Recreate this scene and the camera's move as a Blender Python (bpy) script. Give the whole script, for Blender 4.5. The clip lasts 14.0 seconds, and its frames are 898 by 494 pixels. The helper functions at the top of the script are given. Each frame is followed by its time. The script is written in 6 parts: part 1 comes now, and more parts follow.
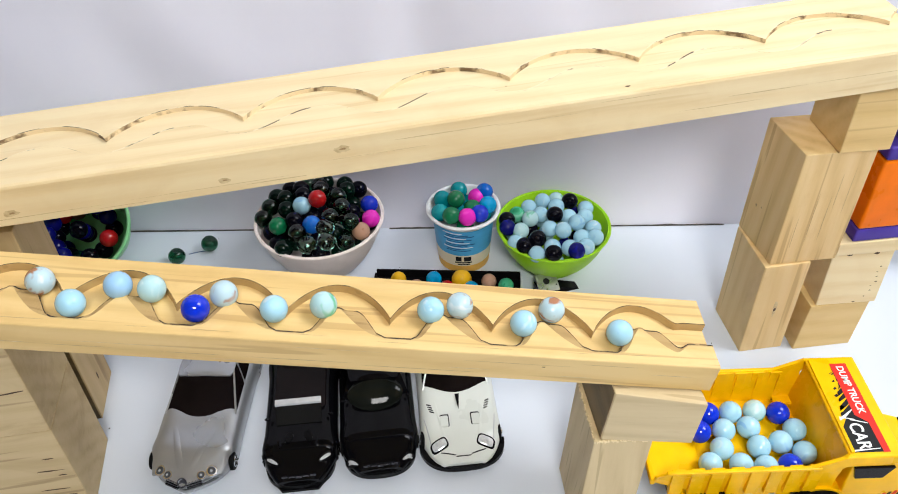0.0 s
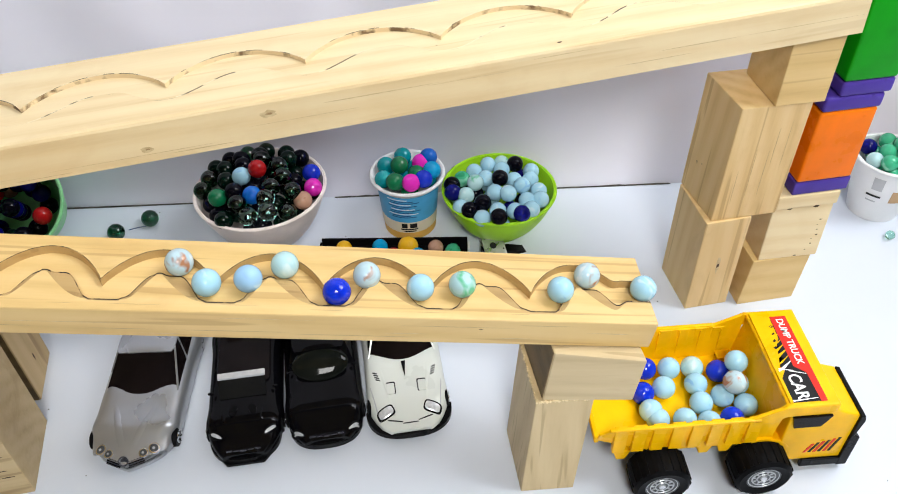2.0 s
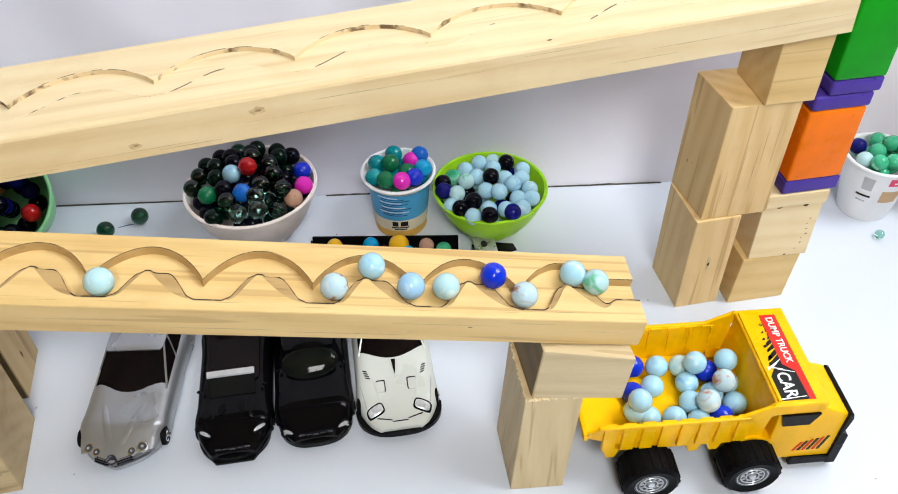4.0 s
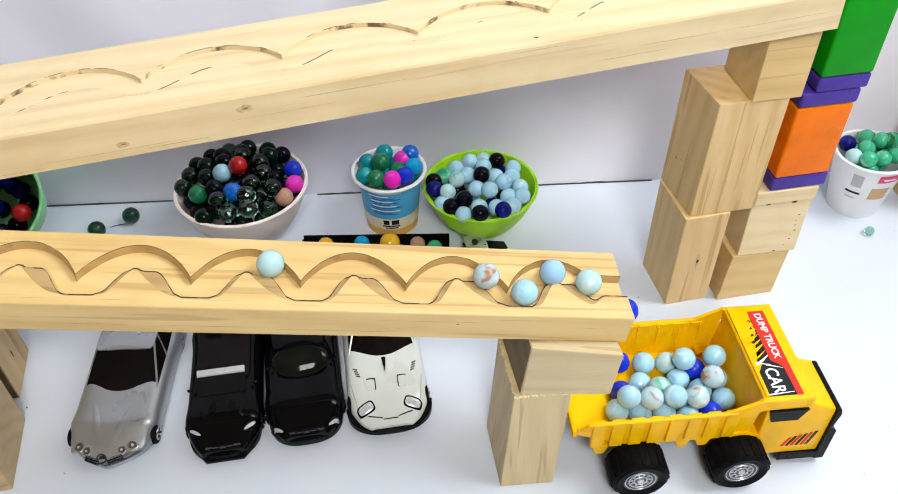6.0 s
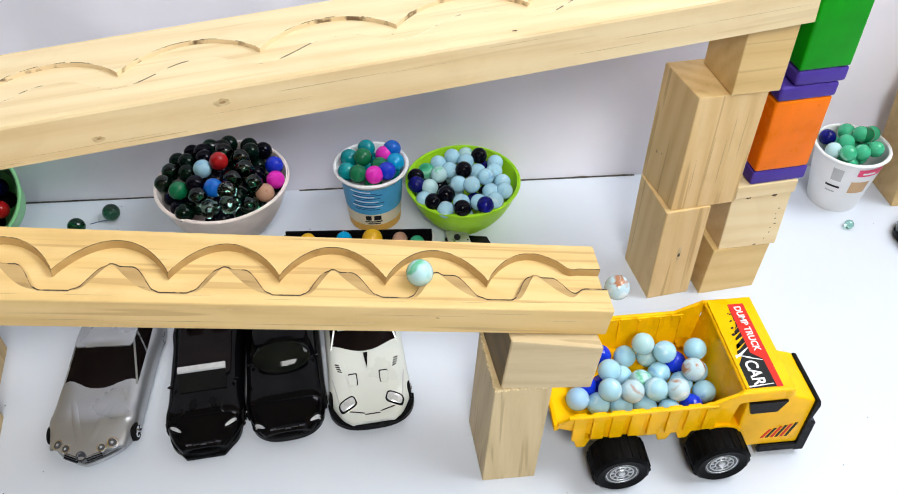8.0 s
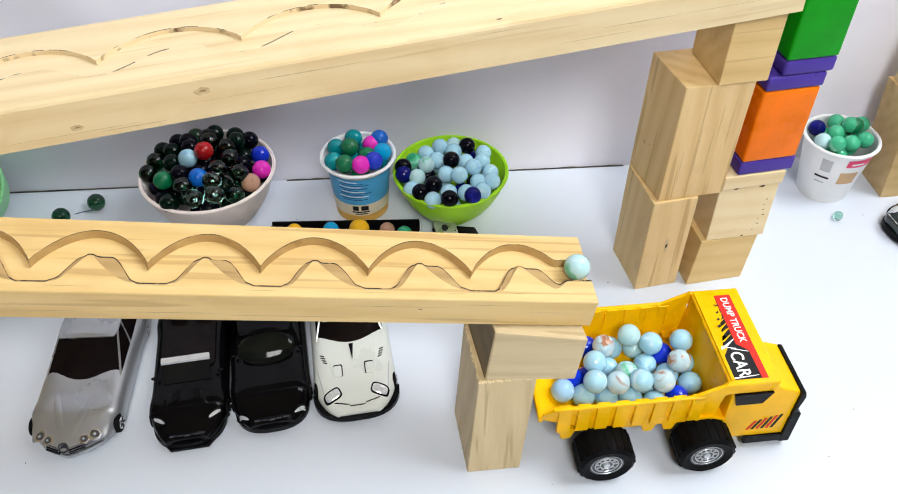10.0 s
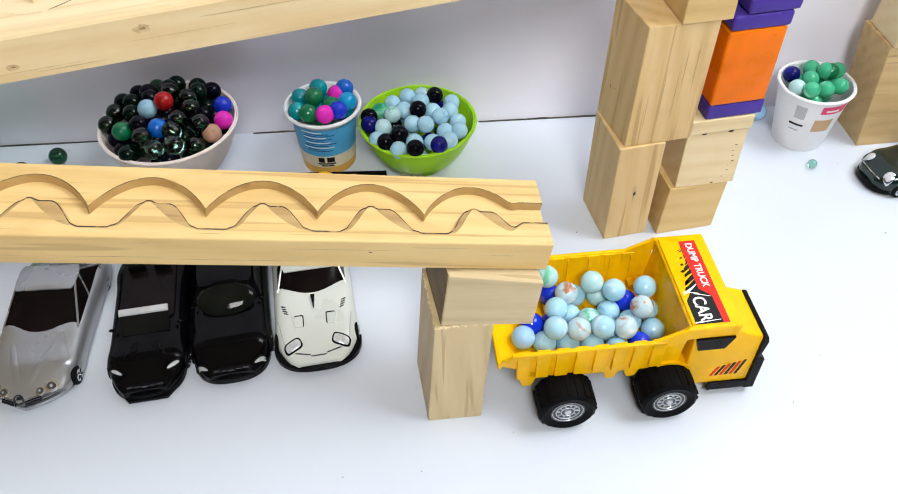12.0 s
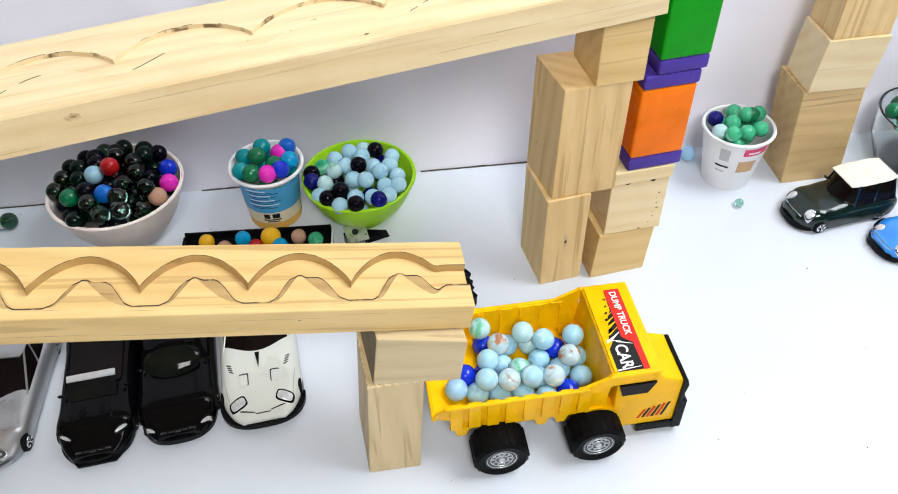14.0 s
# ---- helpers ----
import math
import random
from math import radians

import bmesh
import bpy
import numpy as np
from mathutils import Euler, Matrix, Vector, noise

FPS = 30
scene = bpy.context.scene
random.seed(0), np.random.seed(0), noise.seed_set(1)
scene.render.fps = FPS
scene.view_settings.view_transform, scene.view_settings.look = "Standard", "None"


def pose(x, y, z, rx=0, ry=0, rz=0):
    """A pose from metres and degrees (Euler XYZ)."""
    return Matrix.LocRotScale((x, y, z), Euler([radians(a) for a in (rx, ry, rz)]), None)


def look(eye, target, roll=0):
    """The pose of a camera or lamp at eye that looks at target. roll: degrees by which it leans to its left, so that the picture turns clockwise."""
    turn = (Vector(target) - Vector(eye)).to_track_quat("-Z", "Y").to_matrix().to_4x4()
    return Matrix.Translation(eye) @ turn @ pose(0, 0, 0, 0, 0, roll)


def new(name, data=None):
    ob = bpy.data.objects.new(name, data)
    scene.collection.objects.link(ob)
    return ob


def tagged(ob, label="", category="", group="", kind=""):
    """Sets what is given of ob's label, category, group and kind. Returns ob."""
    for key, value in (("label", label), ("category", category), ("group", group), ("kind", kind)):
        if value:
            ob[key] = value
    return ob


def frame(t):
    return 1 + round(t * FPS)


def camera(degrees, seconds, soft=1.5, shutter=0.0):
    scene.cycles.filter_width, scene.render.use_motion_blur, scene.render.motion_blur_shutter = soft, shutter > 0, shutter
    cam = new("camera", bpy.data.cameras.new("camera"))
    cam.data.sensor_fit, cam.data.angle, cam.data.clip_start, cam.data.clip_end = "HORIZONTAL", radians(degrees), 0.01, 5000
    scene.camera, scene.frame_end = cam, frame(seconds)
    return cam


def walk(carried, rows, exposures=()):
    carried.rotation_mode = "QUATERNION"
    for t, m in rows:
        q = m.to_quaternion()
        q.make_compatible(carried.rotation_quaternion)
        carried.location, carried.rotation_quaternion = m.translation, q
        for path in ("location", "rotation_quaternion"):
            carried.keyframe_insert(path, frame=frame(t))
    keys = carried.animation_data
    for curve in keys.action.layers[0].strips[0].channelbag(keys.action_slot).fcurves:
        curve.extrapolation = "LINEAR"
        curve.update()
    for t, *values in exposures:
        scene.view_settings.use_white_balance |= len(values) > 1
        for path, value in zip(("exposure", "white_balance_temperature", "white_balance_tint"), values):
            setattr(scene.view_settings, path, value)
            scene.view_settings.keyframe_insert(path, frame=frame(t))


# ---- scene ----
cam = camera(58.3, 14.0, 1.0)
PATH = [
    (0, (0.032, 0.032, 0.51), (-0.135, 1.533, -0.802), -1.8),
    (0.1, (0.036, 0.03, 0.509), (-0.111, 1.527, -0.81), -1.5),
    (0.2, (0.04, 0.029, 0.506), (-0.089, 1.524, -0.816), -1.2),
    (0.3, (0.045, 0.031, 0.506), (-0.079, 1.52, -0.824), -1.3),
    (0.5, (0.045, 0.033, 0.507), (-0.063, 1.517, -0.829), -1.0),
    (1, (0.047, 0.034, 0.504), (-0.05, 1.515, -0.837), -1.1),
    (1.5, (0.05, 0.034, 0.502), (-0.044, 1.503, -0.852), -1.5),
    (2, (0.051, 0.036, 0.501), (-0.034, 1.494, -0.865), -1.6),
    (2.5, (0.051, 0.036, 0.5), (-0.025, 1.491, -0.871), -1.3),
    (3, (0.052, 0.036, 0.5), (-0.023, 1.492, -0.87), -1.1),
    (5.5, (0.057, 0.035, 0.499), (-0.004, 1.494, -0.867), -1.1),
    (6, (0.059, 0.034, 0.499), (-0.003, 1.493, -0.868), -1.1),
    (6.5, (0.059, 0.034, 0.499), (0.002, 1.49, -0.871), -1.1),
    (7, (0.061, 0.034, 0.499), (0.014, 1.49, -0.871), -1.0),
    (7.2, (0.062, 0.033, 0.498), (0.019, 1.491, -0.87), -0.9),
    (9.5, (0.067, 0.035, 0.496), (0.043, 1.479, -0.888), -0.3),
    (10, (0.071, 0.036, 0.494), (0.05, 1.476, -0.894), -0.2),
    (10.5, (0.078, 0.036, 0.485), (0.064, 1.474, -0.905), -0.2),
    (11, (0.087, 0.038, 0.475), (0.081, 1.463, -0.927), -0.3),
    (11.5, (0.1, 0.044, 0.472), (0.11, 1.417, -0.983), -0.1),
    (12, (0.097, 0.033, 0.476), (0.082, 1.418, -0.967), -0.5),
    (12.5, (0.099, 0.028, 0.479), (0.067, 1.413, -0.963), -1.4),
    (13, (0.101, 0.026, 0.477), (0.076, 1.401, -0.975), -1.6),
    (13.5, (0.098, 0.024, 0.492), (0.081, 1.396, -0.963), -1.5),
    (13.7, (0.11, 0.025, 0.492), (0.072, 1.432, -0.929), -1.9),
    (14, (0.13, 0.034, 0.512), (0.167, 1.452, -0.898), -1.1),
]
walk(cam, [(t, look(eye, target, roll)) for t, eye, target, roll in PATH])

# ---- light ----
world = bpy.data.worlds.new("world")
scene.world = world
world.use_nodes = True
world.node_tree.nodes["Background"].inputs[0].default_value = (0.75, 0.8, 1.0, 1)
world.node_tree.nodes["Background"].inputs[1].default_value = 0.25
EXPOSURE = 0.0
scene.view_settings.exposure = EXPOSURE


def lamp(name, m, sx, sy, power, colour):
    data = bpy.data.lights.new(name, "AREA")
    data.shape, data.size, data.size_y, data.energy, data.color = "RECTANGLE", sx, sy, power, colour
    ob = new(name, data)
    ob.matrix_world = m
    return ob


# Front light added to brighten the run; its source is out of view.
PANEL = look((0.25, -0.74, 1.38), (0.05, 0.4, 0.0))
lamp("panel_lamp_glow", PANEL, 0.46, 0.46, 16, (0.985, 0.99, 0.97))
# Overhead fill added from the right; it hangs free, without a fitting.
lamp("ceiling_light_glow", look((1.02, 0.53, 1.42), (0.12, 0.5, 0.05)), 0.9, 0.8, 29, (0.92, 0.96, 1.0))


# ---- materials ----
def nodes_of(name):
    m = bpy.data.materials.new(name)
    m.use_nodes = True
    nt = m.node_tree
    return m, nt, nt.nodes["Principled BSDF"]


def add(nt, kind, **values):
    n = nt.nodes.new(kind)
    for key, v in values.items():
        n.inputs[key].default_value = v
    return n


def ramp(nt, source, stops):
    n = nt.nodes.new("ShaderNodeValToRGB")
    e = n.color_ramp.elements
    while len(e) < len(stops):
        e.new(0.5)
    for k, (p, c) in enumerate(stops):
        e[k].position, e[k].color = p, (*c, 1)
    nt.links.new(source, n.inputs[0])
    return n


def bump(nt, bsdf, source, strength, distance):
    b = add(nt, "ShaderNodeBump", Strength=strength, Distance=distance)
    nt.links.new(source, b.inputs["Height"])
    nt.links.new(b.outputs[0], bsdf.inputs["Normal"])


def mottled(name, c1, c2, scale=60.0, rough=0.5, metal=0.0, relief=0.15, coat=0.0, fine=900.0, depth=0.0004, spec=0.5, lo=0.35, hi=0.65, rv=0.2):
    """A plain surface with broad and fine variation."""
    m, nt, p = nodes_of(name)
    tc = nt.nodes.new("ShaderNodeTexCoord")
    n = add(nt, "ShaderNodeTexNoise", Scale=scale, Detail=4.0)
    f = add(nt, "ShaderNodeTexNoise", Scale=fine, Detail=2.0)
    nt.links.new(tc.outputs["Object"], n.inputs["Vector"])
    nt.links.new(tc.outputs["Object"], f.inputs["Vector"])
    r = ramp(nt, n.outputs[0], [(lo, c1), (hi, c2)])
    nt.links.new(r.outputs[0], p.inputs["Base Color"])
    rr = ramp(nt, n.outputs[0], [(0.3, (rough * (1 - rv),) * 3), (0.7, (min(1, rough * (1 + rv)),) * 3)])
    nt.links.new(rr.outputs[0], p.inputs["Roughness"])
    p.inputs["Metallic"].default_value = metal
    p.inputs["Specular IOR Level"].default_value = spec
    p.inputs["Coat Weight"].default_value = coat
    p.inputs["Coat Roughness"].default_value = 0.05
    if relief:
        bump(nt, p, f.outputs[0], relief, depth)
    return m


def wood(name, axis, pale, mid, dark, rough=0.55, ring=34.0, stain=0.0, lines=0.6):
    """Sawn pine with the grain along one local axis: rings, streaks, pores and a few knots."""
    m, nt, p = nodes_of(name)
    tc = nt.nodes.new("ShaderNodeTexCoord")
    info = nt.nodes.new("ShaderNodeObjectInfo")
    shift = add(nt, "ShaderNodeVectorMath")
    shift.operation = "SCALE"
    shift.inputs[0].default_value = (0.61, 0.37, 0.83)
    nt.links.new(info.outputs["Random"], shift.inputs["Scale"])
    put = add(nt, "ShaderNodeVectorMath")
    nt.links.new(tc.outputs["Object"], put.inputs[0])
    nt.links.new(shift.outputs[0], put.inputs[1])
    squash = [1.0, 1.0, 1.0]
    squash["XYZ".index(axis)] = 0.07
    mp = nt.nodes.new("ShaderNodeMapping")
    mp.inputs["Scale"].default_value = squash
    nt.links.new(put.outputs[0], mp.inputs["Vector"])
    broad = add(nt, "ShaderNodeTexNoise", Scale=ring, Detail=3.0, Distortion=0.4)
    streak = add(nt, "ShaderNodeTexNoise", Scale=ring * 9, Detail=5.0, Roughness=0.65)
    rings = nt.nodes.new("ShaderNodeTexWave")
    rings.wave_type, rings.bands_direction = "BANDS", "DIAGONAL"
    rings.inputs["Scale"].default_value, rings.inputs["Distortion"].default_value = ring * 1.1, 6.0
    rings.inputs["Detail"].default_value, rings.inputs["Detail Scale"].default_value = 3.0, 0.6
    for n in (broad, streak, rings):
        nt.links.new(mp.outputs[0], n.inputs["Vector"])
    mix = add(nt, "ShaderNodeMix")
    mix.inputs["Factor"].default_value = 0.28
    nt.links.new(broad.outputs[0], mix.inputs["A"])
    nt.links.new(rings.outputs["Fac"], mix.inputs["B"])
    mix2 = add(nt, "ShaderNodeMix")
    mix2.inputs["Factor"].default_value = 0.32
    nt.links.new(mix.outputs["Result"], mix2.inputs["A"])
    nt.links.new(streak.outputs[0], mix2.inputs["B"])
    blend = lambda a, b, k: tuple(x + (y - x) * k for x, y in zip(a, b))
    r = ramp(nt, mix2.outputs["Result"], [(0.22, blend(dark, mid, 0.55)), (0.42, blend(mid, pale, 0.35)), (0.60, pale)])
    thin_map = nt.nodes.new("ShaderNodeMapping")
    thin = [1.0, 1.0, 1.0]
    thin["XYZ".index(axis)] = 0.03
    thin_map.inputs["Scale"].default_value = thin
    nt.links.new(put.outputs[0], thin_map.inputs["Vector"])
    line = add(nt, "ShaderNodeTexNoise", Scale=ring * 5.5, Detail=1.0, Distortion=0.3)
    nt.links.new(thin_map.outputs[0], line.inputs["Vector"])
    mark = ramp(nt, line.outputs[0], [(0.63, (0, 0, 0)), (0.68, (lines, lines, lines))])
    lined = add(nt, "ShaderNodeMix")
    lined.data_type = "RGBA"
    split = nt.nodes.new("ShaderNodeSeparateXYZ")
    nt.links.new(tc.outputs["Normal"], split.inputs[0])
    size = add(nt, "ShaderNodeMath")
    size.operation = "ABSOLUTE"
    nt.links.new(split.outputs[axis], size.inputs[0])
    side_face = add(nt, "ShaderNodeMath")
    side_face.operation = "SUBTRACT"
    side_face.inputs[0].default_value = 1.0
    nt.links.new(size.outputs[0], side_face.inputs[1])
    along = add(nt, "ShaderNodeMath")
    along.operation = "MULTIPLY"
    nt.links.new(mark.outputs[0], along.inputs[0])
    nt.links.new(side_face.outputs[0], along.inputs[1])
    nt.links.new(along.outputs[0], lined.inputs["Factor"])
    nt.links.new(r.outputs[0], lined.inputs["A"])
    lined.inputs["B"].default_value = (*dark, 1)
    knot_map = nt.nodes.new("ShaderNodeMapping")
    knot_scale = [1.0, 1.0, 1.0]
    knot_scale["XYZ".index(axis)] = 0.55
    knot_map.inputs["Scale"].default_value = knot_scale
    nt.links.new(put.outputs[0], knot_map.inputs["Vector"])
    knot = nt.nodes.new("ShaderNodeTexVoronoi")
    knot.inputs["Scale"].default_value = 11.0
    nt.links.new(knot_map.outputs[0], knot.inputs["Vector"])
    spot = ramp(nt, knot.outputs["Distance"], [(0.015, (1, 1, 1)), (0.05, (0, 0, 0))])
    knot_mix = add(nt, "ShaderNodeMix")
    knot_mix.data_type = "RGBA"
    nt.links.new(spot.outputs[0], knot_mix.inputs["Factor"])
    nt.links.new(lined.outputs["Result"], knot_mix.inputs["A"])
    knot_mix.inputs["B"].default_value = (dark[0] * 0.55, dark[1] * 0.42, dark[2] * 0.35, 1)
    blot = add(nt, "ShaderNodeTexNoise", Scale=21.0, Detail=5.0, Roughness=0.6, Distortion=0.8)
    nt.links.new(knot_map.outputs[0], blot.inputs["Vector"])
    soak = ramp(nt, blot.outputs[0], [(0.50, (0, 0, 0)), (0.72, (stain, stain, stain))])
    stained = add(nt, "ShaderNodeMix")
    stained.data_type = "RGBA"
    nt.links.new(soak.outputs[0], stained.inputs["Factor"])
    nt.links.new(knot_mix.outputs["Result"], stained.inputs["A"])
    stained.inputs["B"].default_value = (dark[0] * 0.95, dark[1] * 0.86, dark[2] * 0.75, 1)
    fleck = nt.nodes.new("ShaderNodeTexVoronoi")
    fleck.inputs["Scale"].default_value = 105.0
    nt.links.new(put.outputs[0], fleck.inputs["Vector"])
    near = ramp(nt, fleck.outputs["Distance"], [(0.05, (0.9, 0.9, 0.9)), (0.11, (0, 0, 0))])
    few = ramp(nt, fleck.outputs["Color"], [(0.90, (0, 0, 0)), (0.92, (1, 1, 1))])
    both = add(nt, "ShaderNodeMath")
    both.operation = "MULTIPLY"
    nt.links.new(near.outputs[0], both.inputs[0])
    nt.links.new(few.outputs[0], both.inputs[1])
    flecked = add(nt, "ShaderNodeMix")
    flecked.data_type = "RGBA"
    nt.links.new(both.outputs[0], flecked.inputs["Factor"])
    nt.links.new(stained.outputs["Result"], flecked.inputs["A"])
    flecked.inputs["B"].default_value = (dark[0] * 0.3, dark[1] * 0.24, dark[2] * 0.2, 1)
    nt.links.new(flecked.outputs["Result"], p.inputs["Base Color"])
    p.inputs["Roughness"].default_value = rough
    bump(nt, p, streak.outputs[0], 0.25, 0.0006)
    return m


def swirl(name, base, band, band2, rough=0.06, amount=0.62, coat=0.2, gloss=0.22):
    """An opaque glass marble with wisps of colour."""
    m, nt, p = nodes_of(name)
    tc = nt.nodes.new("ShaderNodeTexCoord")
    info = nt.nodes.new("ShaderNodeObjectInfo")
    n = add(nt, "ShaderNodeTexNoise", Scale=75.0, Detail=2.0, Distortion=1.2)
    n.noise_dimensions = "4D"
    mul = add(nt, "ShaderNodeMath")
    mul.operation = "MULTIPLY"
    mul.inputs[1].default_value = 40.0
    nt.links.new(info.outputs["Random"], mul.inputs[0])
    nt.links.new(mul.outputs[0], n.inputs["W"])
    nt.links.new(tc.outputs["Object"], n.inputs["Vector"])
    r = ramp(nt, n.outputs[0], [(0.30, band2), (0.40, base), (amount, base), (min(1.0, amount + 0.1), band)])
    nt.links.new(r.outputs[0], p.inputs["Base Color"])
    p.inputs["Roughness"].default_value = rough
    p.inputs["Subsurface Weight"].default_value = 0.0
    p.inputs["Coat Weight"].default_value = coat
    p.inputs["Specular IOR Level"].default_value = gloss + 0.5 * coat
    p.inputs["Coat Roughness"].default_value = 0.02
    return m


def plastic(name, colour, rough=0.32, spread=0.08):
    return mottled(name, tuple(c * (1 - spread) for c in colour), tuple(min(1, c * (1 + spread)) for c in colour), 45.0, rough, 0.0, 0.05, 0.0, 500.0, 0.0003, spec=0.17)


def glass(name, colour, rough=0.02, weight=1.0):
    m, nt, p = nodes_of(name)
    p.inputs["Base Color"].default_value = (*colour, 1)
    p.inputs["Transmission Weight"].default_value = weight
    p.inputs["Roughness"].default_value = rough
    p.inputs["IOR"].default_value = 1.5
    return m


PINE_X = wood("pine_along", "X", (0.735, 0.525, 0.225), (0.665, 0.445, 0.165), (0.48, 0.29, 0.10), stain=0.3)
PALE_X = wood("pale_pine_along", "X", (0.81, 0.66, 0.395), (0.76, 0.58, 0.31), (0.60, 0.42, 0.195), stain=0.25, lines=0.35)
PINE_Z = wood("pine_upright", "Z", (0.76, 0.55, 0.265), (0.69, 0.465, 0.195), (0.47, 0.28, 0.10), stain=0.35)
# Duller, slightly darker pine for the post and the block on it.
GREY_Z = wood("dull_pine_upright", "Z", (0.66, 0.515, 0.29), (0.58, 0.435, 0.225), (0.38, 0.26, 0.12), stain=0.4)
GREY_X = wood("dull_pine_along", "X", (0.64, 0.51, 0.30), (0.57, 0.44, 0.245), (0.38, 0.27, 0.135), stain=0.7)
# Dark wood tone with shade mixed into its colour, for two block faces.
SHADED_DARK_WOOD = wood("shaded_dark_wood", "Y", (0.19, 0.125, 0.05), (0.14, 0.09, 0.035), (0.07, 0.042, 0.016), stain=0.3)
# Pine in a darker tone for the blocks at the left.
DARKER_X = wood("darker_pine_along", "X", (0.56, 0.42, 0.22), (0.48, 0.345, 0.165), (0.28, 0.18, 0.075), stain=0.5)
DARKER_Z = wood("darker_pine_upright", "Z", (0.60, 0.43, 0.21), (0.52, 0.36, 0.16), (0.31, 0.19, 0.075), stain=0.4)
# Routed wood of groove walls and scoops, darkened in colour for their shade.
SHADED_CUT = wood("shaded_routed_pine", "X", (0.50, 0.335, 0.135), (0.43, 0.27, 0.10), (0.26, 0.15, 0.05), 0.6, 40.0)
SCORCH = mottled("scorched_edge", (0.025, 0.014, 0.006), (0.42, 0.27, 0.11), 150.0, 0.8, lo=0.52, hi=0.62)
SCORCH_FAINT = mottled("faint_scorched_edge", (0.05, 0.035, 0.02), (0.82, 0.68, 0.44), 95.0, 0.8, lo=0.43, hi=0.49)
BURNT = mottled("burnt_routed_pine", (0.17, 0.105, 0.05), (0.74, 0.58, 0.35), 85.0, 0.75, lo=0.37, hi=0.48)
TAN_X = wood("tan_pine_along", "X", (0.64, 0.45, 0.21), (0.56, 0.37, 0.16), (0.35, 0.21, 0.08), stain=0.5)
TABLE = mottled("white_tabletop", (0.61, 0.655, 0.73), (0.665, 0.71, 0.78), 6.0, 0.32, 0.0, 0.02, lo=0.15, hi=0.85, rv=0.03)
SHEET = mottled("white_wall_sheet", (0.79, 0.775, 0.87), (0.86, 0.845, 0.925), 5.0, 0.6, 0.0, 0.06, 0.0, 70.0, 0.002)
# Grey of the unseen room shell, chosen to darken reflections and deepen shade.
ROOM = mottled("unseen_room_grey", (0.15, 0.15, 0.17), (0.20, 0.20, 0.22), 3.0, 0.7, 0.0, 0.05)
# Dark tone for painted shade at the sheet's foot, and for crumbs.
GAP_SHADE_CRUMB = mottled("gap_shade_and_crumb", (0.02, 0.018, 0.015), (0.10, 0.09, 0.08), 40.0, 0.9)
WHITE_MARBLE = swirl("opal_marble", (0.36, 0.62, 0.75), (0.24, 0.48, 0.72), (0.58, 0.74, 0.80))
MINT_MARBLE = swirl("mint_marble", (0.42, 0.64, 0.66), (0.14, 0.50, 0.30), (0.60, 0.74, 0.72), 0.06, 0.55)
BROWN_MARBLE = swirl("opal_marble_brown_wisp", (0.46, 0.62, 0.68), (0.40, 0.18, 0.09), (0.66, 0.72, 0.73), 0.06, 0.54)
SKY_MARBLE = swirl("sky_blue_marble", (0.32, 0.54, 0.76), (0.30, 0.50, 0.78), (0.52, 0.70, 0.84))
BLUE_MARBLE = swirl("cobalt_marble", (0.005, 0.03, 0.55), (0.005, 0.02, 0.42), (0.01, 0.05, 0.62))
NAVY_MARBLE = swirl("navy_marble", (0.004, 0.005, 0.12), (0.002, 0.002, 0.02), (0.01, 0.012, 0.30), coat=0.0)
BLACK_MARBLE = swirl("black_marble", (0.002, 0.002, 0.005), (0.004, 0.006, 0.05), (0.001, 0.001, 0.002), coat=0.0, gloss=0.14)
TEAL_MARBLE = swirl("teal_marble", (0.0, 0.26, 0.30), (0.0, 0.20, 0.26), (0.02, 0.36, 0.38))
CYAN_MARBLE = swirl("cyan_marble", (0.0, 0.32, 0.62), (0.0, 0.26, 0.55), (0.02, 0.42, 0.66))
AZURE_MARBLE = swirl("azure_marble", (0.005, 0.12, 0.55), (0.005, 0.08, 0.45), (0.01, 0.18, 0.62))
GREEN_MARBLE = swirl("green_marble", (0.005, 0.16, 0.06), (0.003, 0.09, 0.03), (0.02, 0.26, 0.12))
JADE_MARBLE = swirl("jade_marble", (0.05, 0.42, 0.22), (0.02, 0.28, 0.12), (0.22, 0.58, 0.40))
PINK_MARBLE = swirl("magenta_marble", (0.75, 0.02, 0.48), (0.62, 0.02, 0.40), (0.85, 0.08, 0.58))
RED_MARBLE = swirl("red_marble", (0.42, 0.008, 0.01), (0.28, 0.004, 0.006), (0.55, 0.03, 0.02))
TAN_MARBLE = swirl("tan_marble", (0.48, 0.27, 0.18), (0.38, 0.18, 0.10), (0.60, 0.42, 0.34), 0.15)
YELLOW_MARBLE = swirl("amber_marble", (0.80, 0.44, 0.01), (0.66, 0.32, 0.01), (0.85, 0.56, 0.06))
DARK_GLASS = glass("bottle_glass_marble", (0.006, 0.085, 0.036))
DEEP_MARBLE = swirl("deep_green_marble", (0.0008, 0.007, 0.004), (0.0005, 0.002, 0.0015), (0.002, 0.022, 0.011), coat=0.0, gloss=0.2)
CLEAR_GREEN = glass("pale_green_glass_marble", (0.42, 0.78, 0.66))
CLEAR = glass("clear_glass", (0.93, 0.97, 0.96))
